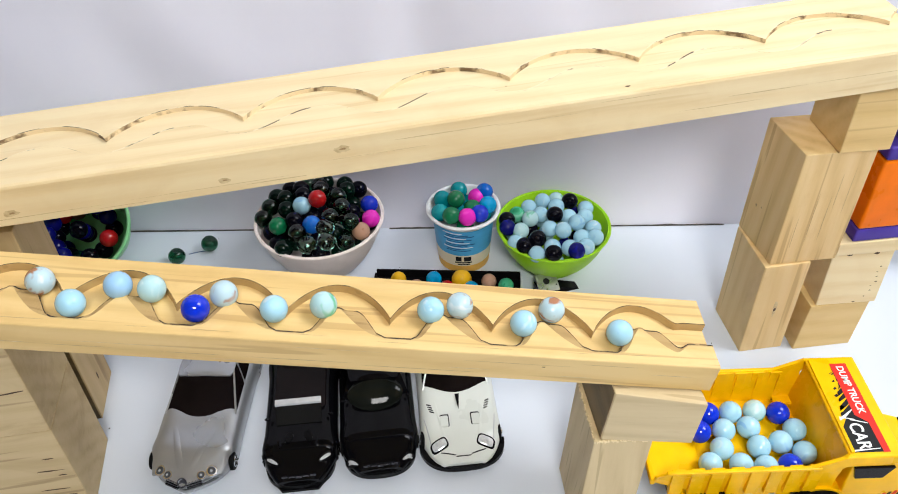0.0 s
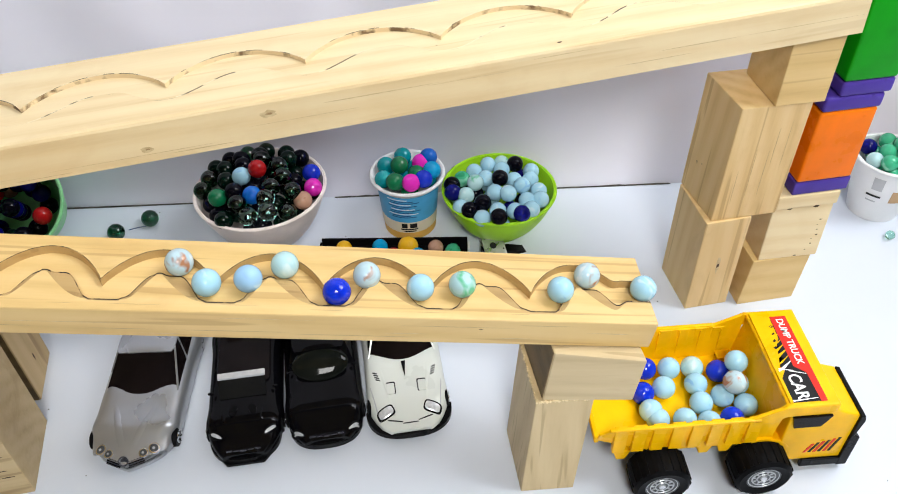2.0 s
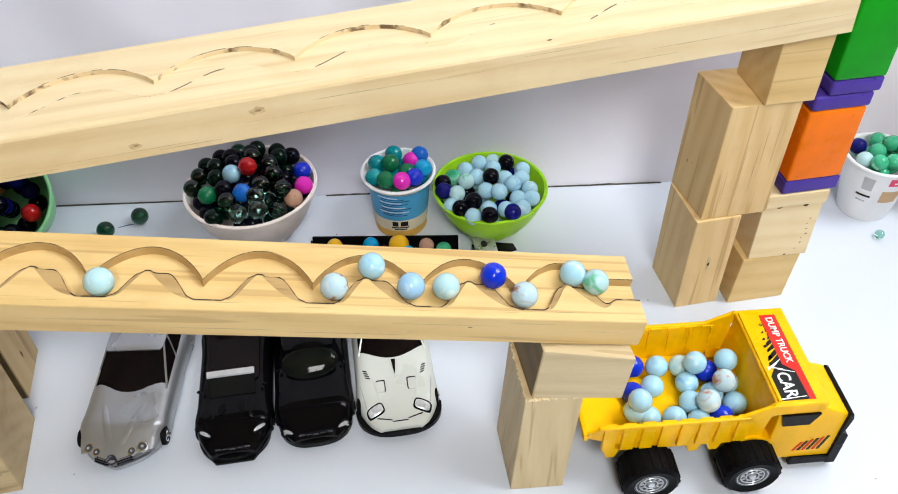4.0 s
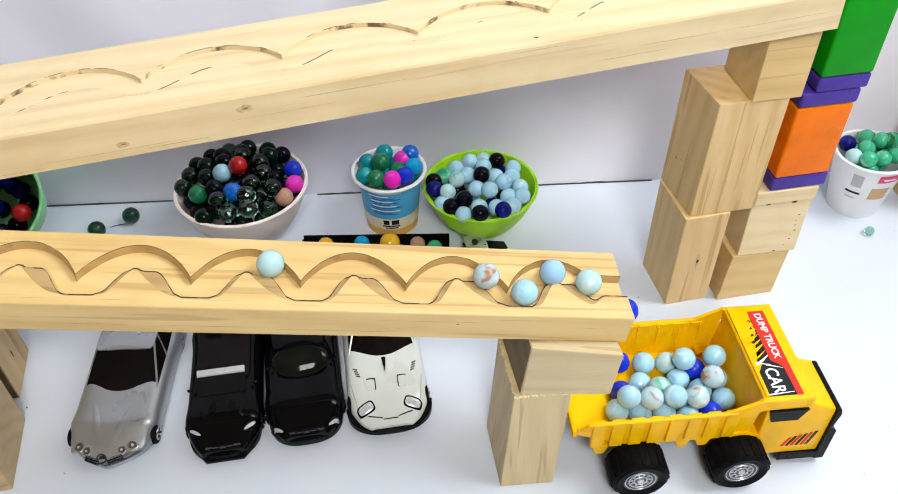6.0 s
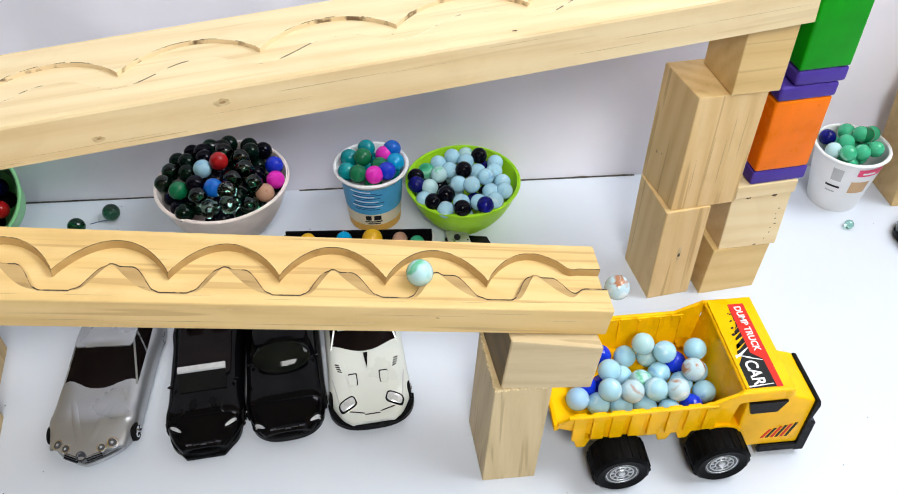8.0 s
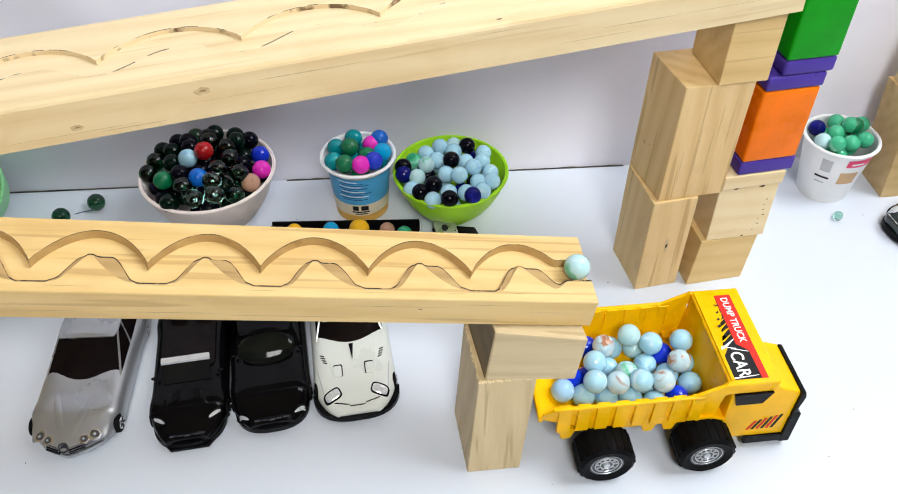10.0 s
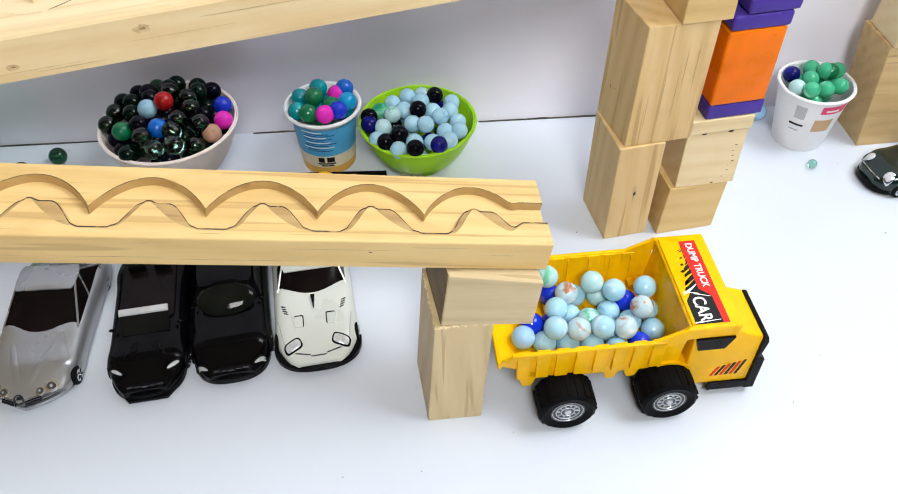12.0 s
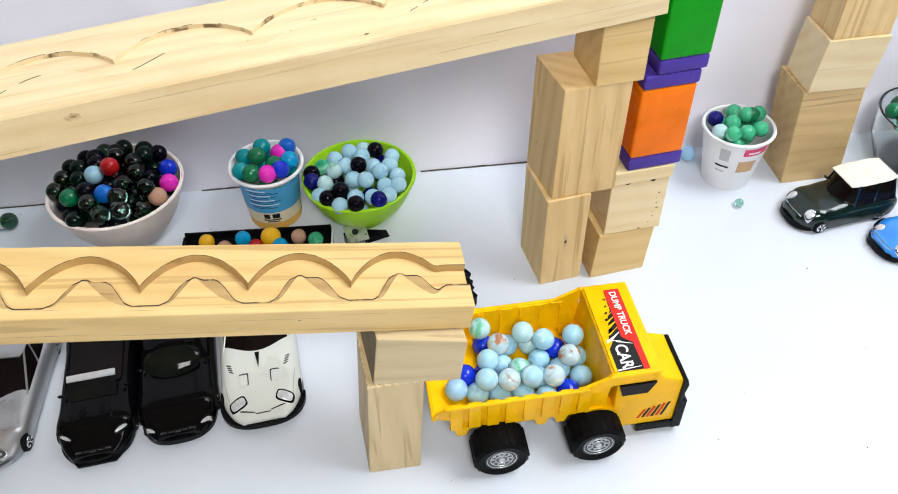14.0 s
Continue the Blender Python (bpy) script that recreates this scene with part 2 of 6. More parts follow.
YELLOW = plastic("yellow_plastic", (0.93, 0.50, 0.001), 0.30)
ORANGE = plastic("orange_plastic", (0.88, 0.185, 0.001), 0.30)
PURPLE = plastic("violet_plastic", (0.070, 0.038, 0.30), 0.34)
GREEN = plastic("green_plastic", (0.001, 0.29, 0.002), 0.34)
DEEP_GREEN = plastic("deep_green_plastic", (0.004, 0.10, 0.07), 0.30)
LIME = plastic("lime_plastic", (0.34, 0.66, 0.02), 0.34)
TUB_GREEN = plastic("soft_green_plastic", (0.24, 0.62, 0.28), 0.34)
ROSE = plastic("rose_white_plastic", (0.84, 0.75, 0.71), 0.36)
WHITE = plastic("white_plastic", (0.80, 0.81, 0.82), 0.34, 0.03)
BLUE_PRINT = plastic("blue_print", (0.08, 0.38, 0.68), 0.4)
CREAM_PRINT = plastic("cream_print", (0.78, 0.70, 0.52), 0.4)
AMBER_PRINT = plastic("amber_print", (0.80, 0.46, 0.10), 0.4)
NAVY_PRINT = plastic("navy_print", (0.02, 0.07, 0.22), 0.5)
BLACK_PRINT = plastic("black_print", (0.015, 0.015, 0.016), 0.5)
RED_PRINT = plastic("red_print", (0.70, 0.03, 0.02), 0.4)
PINK_PRINT = plastic("pink_print", (0.75, 0.08, 0.18), 0.4)
TAN_PRINT = plastic("biscuit_print", (0.55, 0.36, 0.20), 0.5)
GREY_PRINT = plastic("grey_print", (0.45, 0.46, 0.48), 0.5)
WHITE_PRINT = plastic("white_print", (0.85, 0.85, 0.83), 0.4, 0.02)
RUBBER = mottled("black_rubber", (0.003, 0.003, 0.0035), (0.006, 0.006, 0.0065), 120.0, 0.5, 0.0, 0.1, spec=0.05)
HUB = mottled("grey_hub_plastic", (0.045, 0.048, 0.052), (0.085, 0.09, 0.095), 200.0, 0.4)
HUB_RING = mottled("silver_hub_ring", (0.55, 0.56, 0.58), (0.65, 0.66, 0.68), 200.0, 0.35, 0.6)
BLACK_PLASTIC = mottled("black_plastic", (0.002, 0.002, 0.0025), (0.004, 0.004, 0.0045), 60.0, 0.3, spec=0.08)
SILVER_PAINT = mottled("silver_car_paint", (0.38, 0.395, 0.415), (0.44, 0.455, 0.475), 20.0, 0.29, 0.68, 0.0, 0.0)
BLACK_PAINT = mottled("black_car_paint", (0.0015, 0.0015, 0.002), (0.0025, 0.0025, 0.0035), 20.0, 0.08, 0.0, 0.0, 0.0, spec=0.13)
WHITE_PAINT = mottled("ivory_car_paint", (0.62, 0.65, 0.60), (0.66, 0.69, 0.64), 20.0, 0.30, 0.0, 0.0, 0.4)
GREEN_PAINT = mottled("racing_green_car_paint", (0.003, 0.011, 0.009), (0.006, 0.018, 0.015), 60.0, 0.16, 0.0, 0.02, 0.2)
BLUE_PAINT = mottled("bright_blue_car_paint", (0.01, 0.20, 0.68), (0.02, 0.26, 0.76), 60.0, 0.22, 0.0, 0.02, 1.0)
CREAM_PAINT = mottled("cream_roof_paint", (0.74, 0.70, 0.58), (0.80, 0.76, 0.64), 60.0, 0.3)
CAR_GLASS = mottled("smoked_car_window", (0.005, 0.0035, 0.0035), (0.009, 0.006, 0.006), 40.0, 0.08, spec=0.10)
DOME_GLASS = mottled("green_grey_car_window", (0.004, 0.005, 0.004), (0.008, 0.009, 0.007), 40.0, 0.06, 0.0, 0.0, spec=0.16)
SMOKE_GLASS = mottled("grey_car_window", (0.005, 0.005, 0.005), (0.009, 0.009, 0.008), 40.0, 0.05, 0.0, 0.0, spec=0.40)
FRAME_SILVER = mottled("matt_silver_frame", (0.52, 0.53, 0.55), (0.60, 0.61, 0.63), 200.0, 0.4, 0.3)
CHROME = mottled("chrome", (0.72, 0.73, 0.75), (0.80, 0.81, 0.83), 200.0, 0.12, 1.0, 0.02)
LENS = mottled("headlight_lens", (0.62, 0.65, 0.68), (0.82, 0.84, 0.86), 400.0, 0.1, 0.3)
STEEL = mottled("brushed_steel", (0.42, 0.42, 0.43), (0.56, 0.56, 0.57), 150.0, 0.3, 0.9)
CARD = mottled("black_card", (0.003, 0.003, 0.0035), (0.006, 0.006, 0.0065), 60.0, 0.5, spec=0.07)
# Emission for the face of the added, unseen front panel.
GLOW, glow_nodes, glow_bsdf = nodes_of("unseen_panel_diffuser")
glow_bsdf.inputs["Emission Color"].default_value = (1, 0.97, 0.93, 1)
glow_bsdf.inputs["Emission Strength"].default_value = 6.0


# ---- building helpers ----
def part(name, bm, material, parent=None, label="", m=None, smooth=False):
    me = bpy.data.meshes.new(name)
    bmesh.ops.recalc_face_normals(bm, faces=bm.faces)
    for f in bm.faces:
        f.smooth = smooth
    bm.to_mesh(me)
    bm.free()
    for x in material if isinstance(material, (list, tuple)) else [material]:
        me.materials.append(x)
    if smooth:
        me.set_sharp_from_angle(angle=radians(38))
    ob = new(name, me)
    ob.parent = parent
    if m is not None:
        ob.matrix_basis = m
    if label:
        ob["label"] = label
    return ob


def thing(name, m, label, category, group=""):
    ob = new(name)
    ob.empty_display_size = 0.01
    ob.matrix_basis = m
    return tagged(ob, label, category, group)


def box(x0, x1, y0, y1, z0, z1, bevel=0.0, segments=2, bm=None):
    own = bmesh.new()
    bmesh.ops.create_cube(own, size=1.0)
    for v in own.verts:
        v.co = Vector((x0 + (v.co.x + 0.5) * (x1 - x0), y0 + (v.co.y + 0.5) * (y1 - y0), z0 + (v.co.z + 0.5) * (z1 - z0)))
    if bevel:
        bmesh.ops.bevel(own, geom=own.edges[:], offset=bevel, segments=segments, affect="EDGES", profile=0.6)
    if bm is None:
        return own
    me = bpy.data.meshes.new("scrap")
    own.to_mesh(me)
    own.free()
    bm.from_mesh(me)
    bpy.data.meshes.remove(me)
    return bm


def lathe(profile, n=48, start=0.0, sweep=360.0, closed_profile=False):
    """Turns a list of (radius, height) round z."""
    bm = bmesh.new()
    full = sweep >= 360
    cols = []
    for k in range(n if full else n + 1):
        a = radians(start + sweep * k / n)
        cols.append([bm.verts.new((max(r, 1e-5) * math.cos(a), max(r, 1e-5) * math.sin(a), z)) for r, z in profile])
    rows = len(profile)
    for k in range(n):
        a, b = cols[k], cols[(k + 1) % len(cols)]
        for i in range(rows if closed_profile else rows - 1):
            j = (i + 1) % rows
            bm.faces.new((a[i], b[i], b[j], a[j]))
    bmesh.ops.remove_doubles(bm, verts=bm.verts, dist=2e-5)
    return bm


def prism(outline, y0, y1, bevel=0.0, segments=2):
    """An outline in x and z, drawn through from y0 to y1."""
    bm = bmesh.new()
    a = [bm.verts.new((x, y0, z)) for x, z in outline]
    b = [bm.verts.new((x, y1, z)) for x, z in outline]
    bm.faces.new(a)
    bm.faces.new(b[::-1])
    for k in range(len(a)):
        j = (k + 1) % len(a)
        bm.faces.new((a[k], b[k], b[j], a[j]))
    bmesh.ops.recalc_face_normals(bm, faces=bm.faces)
    if bevel:
        bmesh.ops.bevel(bm, geom=bm.edges[:], offset=bevel, segments=segments, affect="EDGES", profile=0.6)
    return bm


def writing(name, text, size, material, parent, m, depth=0.0002, squeeze=1.0, bold=0.0):
    cu = bpy.data.curves.new(name, "FONT")
    cu.body, cu.size, cu.extrude, cu.align_x, cu.align_y = text, size, depth, "CENTER", "CENTER"
    cu.offset = bold
    cu.materials.append(material)
    ob = new(name, cu)
    ob.parent = parent
    ob.matrix_basis = m @ Matrix.Diagonal((squeeze, 1, 1, 1))
    return ob


# ---- the room ----
WALL_TURN = 4.6
part("tabletop_ground", box(-1.5, 1.6, -0.75, 0.85, -0.03, 0.0, 0.002), TABLE)
tagged(bpy.data.objects["tabletop_ground"], "glossy white tabletop with faint smudges and specks", "tabletop", kind="structure")


def wall_sheet():
    """The white sheet behind the run: slightly wavy, with soft folds."""
    bm = bmesh.new()
    nx, nz = 260, 120
    grid = []
    for i in range(nx + 1):
        x = -1.6 + 3.4 * i / nx
        col = []
        for k in range(nz + 1):
            z = 1.9 * k / nz
            d = 0.010 * noise.noise((x * 2.6, z * 2.4, 3.1)) + 0.0085 * noise.noise((x * 9 + z * 5, z * 6 - x * 3, 7.7)) + 0.0015 * noise.noise((x * 26, z * 20, 1.7))
            d += 0.0035 * max(0.0, 1 - abs(x + 0.085 + 0.04 * z) / 0.035) + 0.003 * max(0.0, 1 - abs(x + 0.36 - 0.5 * (z - 0.2)) / 0.05)
            col.append(bm.verts.new((x, -d * min(1.0, z * 9), z)))
        grid.append(col)
    for i in range(nx):
        for k in range(nz):
            bm.faces.new((grid[i][k], grid[i + 1][k], grid[i + 1][k + 1], grid[i][k + 1]))
    ext = bmesh.ops.extrude_face_region(bm, geom=bm.faces[:])
    for v in ext["geom"]:
        if isinstance(v, bmesh.types.BMVert):
            v.co.y = 0.03
    return bm


tagged(part("wall_north", wall_sheet(), SHEET, m=pose(0, 0.648, 0.0, 0, 0, WALL_TURN), smooth=True), "white sheet wall with soft folds behind the marble run", "wall", kind="structure")


def gap_shade_strip(x0, x1, h):
    """A dark strip that paints the shade of a gap at the sheet's foot."""
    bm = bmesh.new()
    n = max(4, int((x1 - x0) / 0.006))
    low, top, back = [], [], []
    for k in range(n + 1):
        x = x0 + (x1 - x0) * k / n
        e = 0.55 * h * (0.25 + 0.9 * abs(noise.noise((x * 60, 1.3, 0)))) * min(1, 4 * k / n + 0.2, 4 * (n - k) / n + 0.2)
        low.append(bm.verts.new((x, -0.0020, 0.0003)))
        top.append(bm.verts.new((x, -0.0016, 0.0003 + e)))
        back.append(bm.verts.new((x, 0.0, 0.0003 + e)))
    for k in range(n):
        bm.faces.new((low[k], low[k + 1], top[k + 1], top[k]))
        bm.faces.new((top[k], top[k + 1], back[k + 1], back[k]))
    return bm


# Crease shade put in as dark strips, thicker in a few spots.
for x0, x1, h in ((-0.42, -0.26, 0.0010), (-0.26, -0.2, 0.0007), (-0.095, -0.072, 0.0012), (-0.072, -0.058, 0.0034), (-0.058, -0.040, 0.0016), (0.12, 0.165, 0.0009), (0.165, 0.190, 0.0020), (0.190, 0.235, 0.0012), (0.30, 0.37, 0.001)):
    tagged(part("trim", gap_shade_strip(x0, x1, h), GAP_SHADE_CRUMB, m=pose(0, 0.648, 0.0, 0, 0, WALL_TURN)), "dark strip painted as gap shade along the foot of the white sheet", "crack", kind="structure")

# Unseen shell added round the table; its dim grey holds back bounced light.
for name, b in (("wall_south", (-2.6, 2.6, -2.66, -2.6, -0.75, 1.9)), ("wall_west", (-2.66, -2.6, -2.6, 1.2, -0.75, 1.9)), ("wall_east", (2.6, 2.66, -2.6, 1.2, -0.75, 1.9)), ("wall_back", (-2.6, 2.6, 1.2, 1.26, -0.75, 1.9))):
    tagged(part(name, box(*b), ROOM), "unseen grey room wall, kept dim to darken reflections", "wall", kind="structure")
tagged(part("ceiling", box(-2.66, 2.66, -2.66, 1.26, 1.9, 1.96), ROOM), "unseen grey ceiling, kept dim to darken reflections", "ceiling", kind="structure")
tagged(part("floor", box(-2.66, 2.66, -2.66, 1.26, -0.81, -0.75), mottled("grey_floor", (0.30, 0.29, 0.28), (0.36, 0.35, 0.34), 3.0, 0.5)), "plain grey room floor below the table", "floor", kind="structure")
# Unseen body, glowing face and stand, added to go with the front light.
panel = thing("unseen_panel_lamp", PANEL @ pose(0, 0, 0.03), "added unseen panel lamp on a stand, lighting the run from the front", "lamp")
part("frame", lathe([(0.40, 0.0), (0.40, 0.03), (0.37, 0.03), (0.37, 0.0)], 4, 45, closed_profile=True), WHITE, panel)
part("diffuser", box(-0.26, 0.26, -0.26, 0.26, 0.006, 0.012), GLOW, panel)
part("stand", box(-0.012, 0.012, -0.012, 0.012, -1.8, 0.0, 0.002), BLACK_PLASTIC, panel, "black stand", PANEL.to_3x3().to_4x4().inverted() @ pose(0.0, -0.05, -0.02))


def specks():
    """Crumbs of dirt on the tabletop."""
    bm = bmesh.new()
    rnd = random.Random(5)
    for k in range(46):
        x, y = rnd.uniform(-0.3, 0.5), rnd.uniform(0.18, 0.62)
        r = rnd.uniform(0.0002, 0.0006)
        bmesh.ops.create_icosphere(bm, subdivisions=1, radius=r, matrix=Matrix.Translation((x, y, r * 0.6)))
    return bm


tagged(part("table_specks", specks(), GAP_SHADE_CRUMB), "tiny dark crumbs scattered on the white tabletop", "crumbs", kind="stuff")


# ---- marble runs ----
def run_mesh(samples, width, thick, profile, depth, lip, edge=0.0016, marked=None):
    """A plank with a routed groove. profile(s) gives where the scoop starts, the front wall, the back wall and the scoop's depth."""
    bm = bmesh.new()
    cols = []
    for s in samples:
        vc, vf, vb, dc = profile(s)
        e = edge
        row = [(0, -thick), (0, -e), (e * 0.3, -e * 0.3), (e, 0), (vc, 0), (vc + 0.0003, -dc * 0.35), (vf - lip, -dc), (vf, -dc), (vf, -depth), (vb, -depth), (vb, 0), (vb + lip * 0.6, 0), (width - e, 0), (width, -e), (width, -thick)]
        cols.append([bm.verts.new((s, y, z)) for y, z in row])
    index = [0, 0, 0, 0, 1, 1, 2, 1, 3, 1, 2, 0, 0, 0, 0]
    for s, a, b in zip(samples, cols, cols[1:]):
        for i in range(15):
            j = (i + 1) % 15
            f = bm.faces.new((a[i], a[j], b[j], b[i]))
            f.material_index = 0 if index[i] == 2 and marked and not marked(s, i) else index[i]
    bm.faces.new(cols[0])
    bm.faces.new(cols[-1][::-1])
    bmesh.ops.recalc_face_normals(bm, faces=bm.faces)
    return bm


def islands(bm):
    """The faces of a mesh in groups that hang together."""
    left, out = set(bm.faces), []
    while left:
        group, todo = [], [left.pop()]
        while todo:
            f = todo.pop()
            group.append(f)
            for e in f.edges:
                for g in e.link_faces:
                    if g in left:
                        left.remove(g)
                        todo.append(g)
        out.append(group)
    return sorted(out, key=lambda g: min(v.co.x for f in g for v in f.verts))


def marble_run(name, m, label, bm, materials):
    """The plank, its routed groove and each scorched line along it, as parts of one run."""
    root = thing(name, m, label, "marble run", "marble runs")
    for k, piece in enumerate(("plank", "groove", "scorched_line", "groove_floor")):
        own = bm.copy()
        bmesh.ops.delete(own, geom=[f for f in own.faces if f.material_index != k], context="FACES")
        for f in own.faces:
            f.material_index = 0
        own.faces.index_update()
        groups = [[f.index for f in g] for g in islands(own)] if piece == "scorched_line" else [range(len(own.faces))]
        for group in groups:
            keep, single = set(group), own.copy()
            bmesh.ops.delete(single, geom=[f for q, f in enumerate(single.faces) if q not in keep], context="FACES")
            me = bpy.data.meshes.new(piece)
            single.to_mesh(me)
            single.free()
            me.materials.append(materials[k])
            ob = new(piece, me)
            ob.parent = root
        own.free()
    bm.free()
    return root


PERIOD, CUSP = 0.0602, -0.0725


def soft(x, a, b):
    k = min(1.0, max(0.0, (x - a) / (b - a)))
    return k * k * (3 - 2 * k)


def low_profile(s):
    ph = ((s - CUSP) / PERIOD) % 1.0
    x = 2 * ph - 1
    vb = 0.0222 + 0.0248 * max(0.0, 1 - x * x) ** 0.9
    rise, fall = soft(ph, 0.19, 0.44), soft(ph, 0.67, 0.965)
    vf = 0.0078 + 0.0210 * rise * (1 - fall)
    arc = soft(ph, 0.50, 0.92)
    vc = 0.0078 + 0.0208 * soft(ph, 0.25, 0.52) * (1 - arc ** 0.55)
    vc = min(vc, vf - 0.0014)
    dc = 0.0021 * min(1.0, max(0.0, (vf - vc - 0.0014) / 0.003))
    if s > -0.026:
        k = soft(s, -0.026, -0.014)
        vb, vf = vb * (1 - k) + 0.0346 * k, vf * (1 - k) + 0.0182 * k
        vc, dc = min(vc * (1 - k) + 0.0165 * k, vf - 0.0014), dc * (1 - k)
    return vc, vf, vb, dc


def run_samples(start, end, period, cusp, n):
    """Even steps along a plank that hit each sharp point of the groove."""
    out, s = [start], start
    step = period / n
    k = math.ceil((start - cusp) / step)
    while cusp + k * step < end - 1e-6:
        if cusp + k * step > out[-1] + 1e-5:
            out.append(cusp + k * step)
        k += 1
    return out + [end]


LOW = Matrix.Translation((0.1533, 0.3511, 0.1462)) @ pose(0, 0, 0, 0, 0, 6.86) @ pose(0, 0, 0, 0, 8.55, 0)
marble_run("lower_marble_run", LOW, "honey pine plank with a routed zigzag marble groove", run_mesh(run_samples(-0.60, 0.0, PERIOD, CUSP, 40), 0.0566, 0.0202, low_profile, 0.0056, 0.0009, 0.0010), [PINE_X, SHADED_CUT, SCORCH, PINE_X])

UP_PERIOD, UP_CUSP = 0.0830, -0.0985


def up_profile(s):
    ph = ((s - UP_CUSP) / UP_PERIOD) % 1.0
    x = 2 * ph - 1
    vb = 0.0365 + 0.0235 * max(0.0, 1 - x * x) ** 0.85 + 0.002 * noise.noise((s * 7, 0.5, 0))
    rise, fall = soft(ph, 0.05, 0.5), soft(ph, 0.62, 1.0)
    vf = 0.0205 + 0.0165 * rise * (1 - fall)
    return vf - 0.0016, vf, vb, 0.0002


def up_marked(s, i):
    """The scorch shows on the rising half of the front line and along most of the back arc."""
    ph = ((s - UP_CUSP) / UP_PERIOD) % 1.0
    return 0.06 < ph < 0.50 if i == 6 else 0.10 < ph < 0.97


UP = Matrix.Translation((0.2887, 0.5087, 0.2747)) @ pose(0, 0, 0, 0, 0, 14.01) @ pose(0, 0, 0, 0, -3.15, 0)
marble_run("upper_marble_run", UP, "pale pine plank with a shallow scalloped marble groove", run_mesh(run_samples(-0.72, -0.002, UP_PERIOD, UP_CUSP, 36), 0.0847, 0.027, up_profile, 0.0028, 0.0011, 0.0022, up_marked), [PALE_X, BURNT, SCORCH_FAINT, PALE_X])


# ---- wooden blocks ----
def block(x, y, z, turn, w, d, h, material, label, lean=(0.0, 0.0), skew=0.0, fall=0.0):
    """A sawn block by its front left corner; lean and skew fit the camera's view, and its top may fall."""
    bm = box(0, w, 0, d, 0, h, 0.0009, 2)
    for v in bm.verts:
        v.co += Vector((noise.noise((v.co.x * 30 + x * 90, v.co.y * 30, v.co.z * 30)),) * 3) * 0.0003
        up = v.co.z / h
        v.co += Vector((lean[0] * up - skew * v.co.y, lean[1] * up, -fall * v.co.x * up))
    return tagged(part("wooden_block", bm, material, m=pose(x, y, z, 0, 0, turn)), label, "wooden block", "stacked wooden blocks")


def splinters(w, n, seed):
    """Ragged pale fibres along a sawn edge."""
    bm = bmesh.new()
    rnd = random.Random(seed)
    for k in range(n):
        x = w * (k + rnd.random()) / n
        a, b, c = rnd.uniform(0.0006, 0.0016), rnd.uniform(0.0005, 0.0012), rnd.uniform(0.0004, 0.0011)
        bmesh.ops.create_icosphere(bm, subdivisions=1, radius=1.0, matrix=Matrix.Translation((x, rnd.uniform(-0.0005, 0.0006), rnd.uniform(-0.0006, 0.0002))) @ pose(0, 0, 0, rnd.uniform(0, 90), rnd.uniform(0, 90), 0) @ Matrix.Diagonal((a, b, c, 1)))
    return bm


post = block(0.0787, 0.3261, 0, 6.4, 0.0362, 0.0500, 0.0925, GREY_Z, "upright dull pine block with a rough top under the lower run", (0.0067, 0.0064), 0.07)
part("splintered_edge", splinters(0.036, 30, 4), PALE_X, post, "ragged pale splintered edge", Matrix.Translation((0.0067, 0.0066, 0.0922)))
part("splintered_edge", splinters(0.046, 20, 6), PALE_X, post, "ragged pale splintered edge", Matrix.Translation((0.0069, 0.0070, 0.0922)) @ pose(0, 0, 0, 0, 0, 94))
prop = block(0.0886, 0.3348, 0.0928, 1.5, 0.0551, 0.0460, 0.0400, GREY_X, "flat dull pine block lying on the upright one", (0.0050, 0.0040), 0.20, 0.13)
# End plate: darker sawn wood, with this side's shade added to the colour.
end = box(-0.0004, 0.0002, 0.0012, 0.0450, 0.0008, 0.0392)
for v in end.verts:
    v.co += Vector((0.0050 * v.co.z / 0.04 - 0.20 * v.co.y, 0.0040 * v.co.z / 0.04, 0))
part("end_grain", end, SHADED_DARK_WOOD, prop, "dark sawn end, deepened in colour by shade")
foot = block(0.2195, 0.4985, 0, 13.5, 0.0365, 0.0500, 0.0945, PINE_Z, "upright pine block with a small knot, foot of the tall pillar")
tall = block(0.2230, 0.5015, 0.0948, 11.5, 0.0512, 0.0490, 0.0992, PINE_Z, "upright pine block with dark grain lines on the pillar", (0.0020, 0.0010), 0.10)
block(0.2468, 0.5053, 0.1943, 12, 0.0360, 0.0450, 0.0500, PINE_X, "small pine block holding up the upper run")
block(0.2637, 0.5046, 0, 12.0, 0.0490, 0.0450, 0.0480, PINE_X, "pine block with a chipped corner beside the pillar", (0.0035, 0.0010))
speckled = block(0.2705, 0.5075, 0.0483, 10, 0.0485, 0.0450, 0.0488, PALE_X, "pine block with dark specks along its edge", (0.0030, 0.0060))
block(0.2728, 0.5110, 0.0974, 12, 0.0500, 0.0420, 0.0120, PALE_X, "thin pine slab under the plastic bricks")
stack_foot = block(-0.3480, 0.2930, 0, 15, 0.0930, 0.0600, 0.0920, DARKER_X, "large pine block with a drying crack, foot of a stack")
stack_top = block(-0.3480, 0.2930, 0.0923, 15, 0.0930, 0.0600, 0.0900, DARKER_X, "large pine block with grey streaks under the lower run")
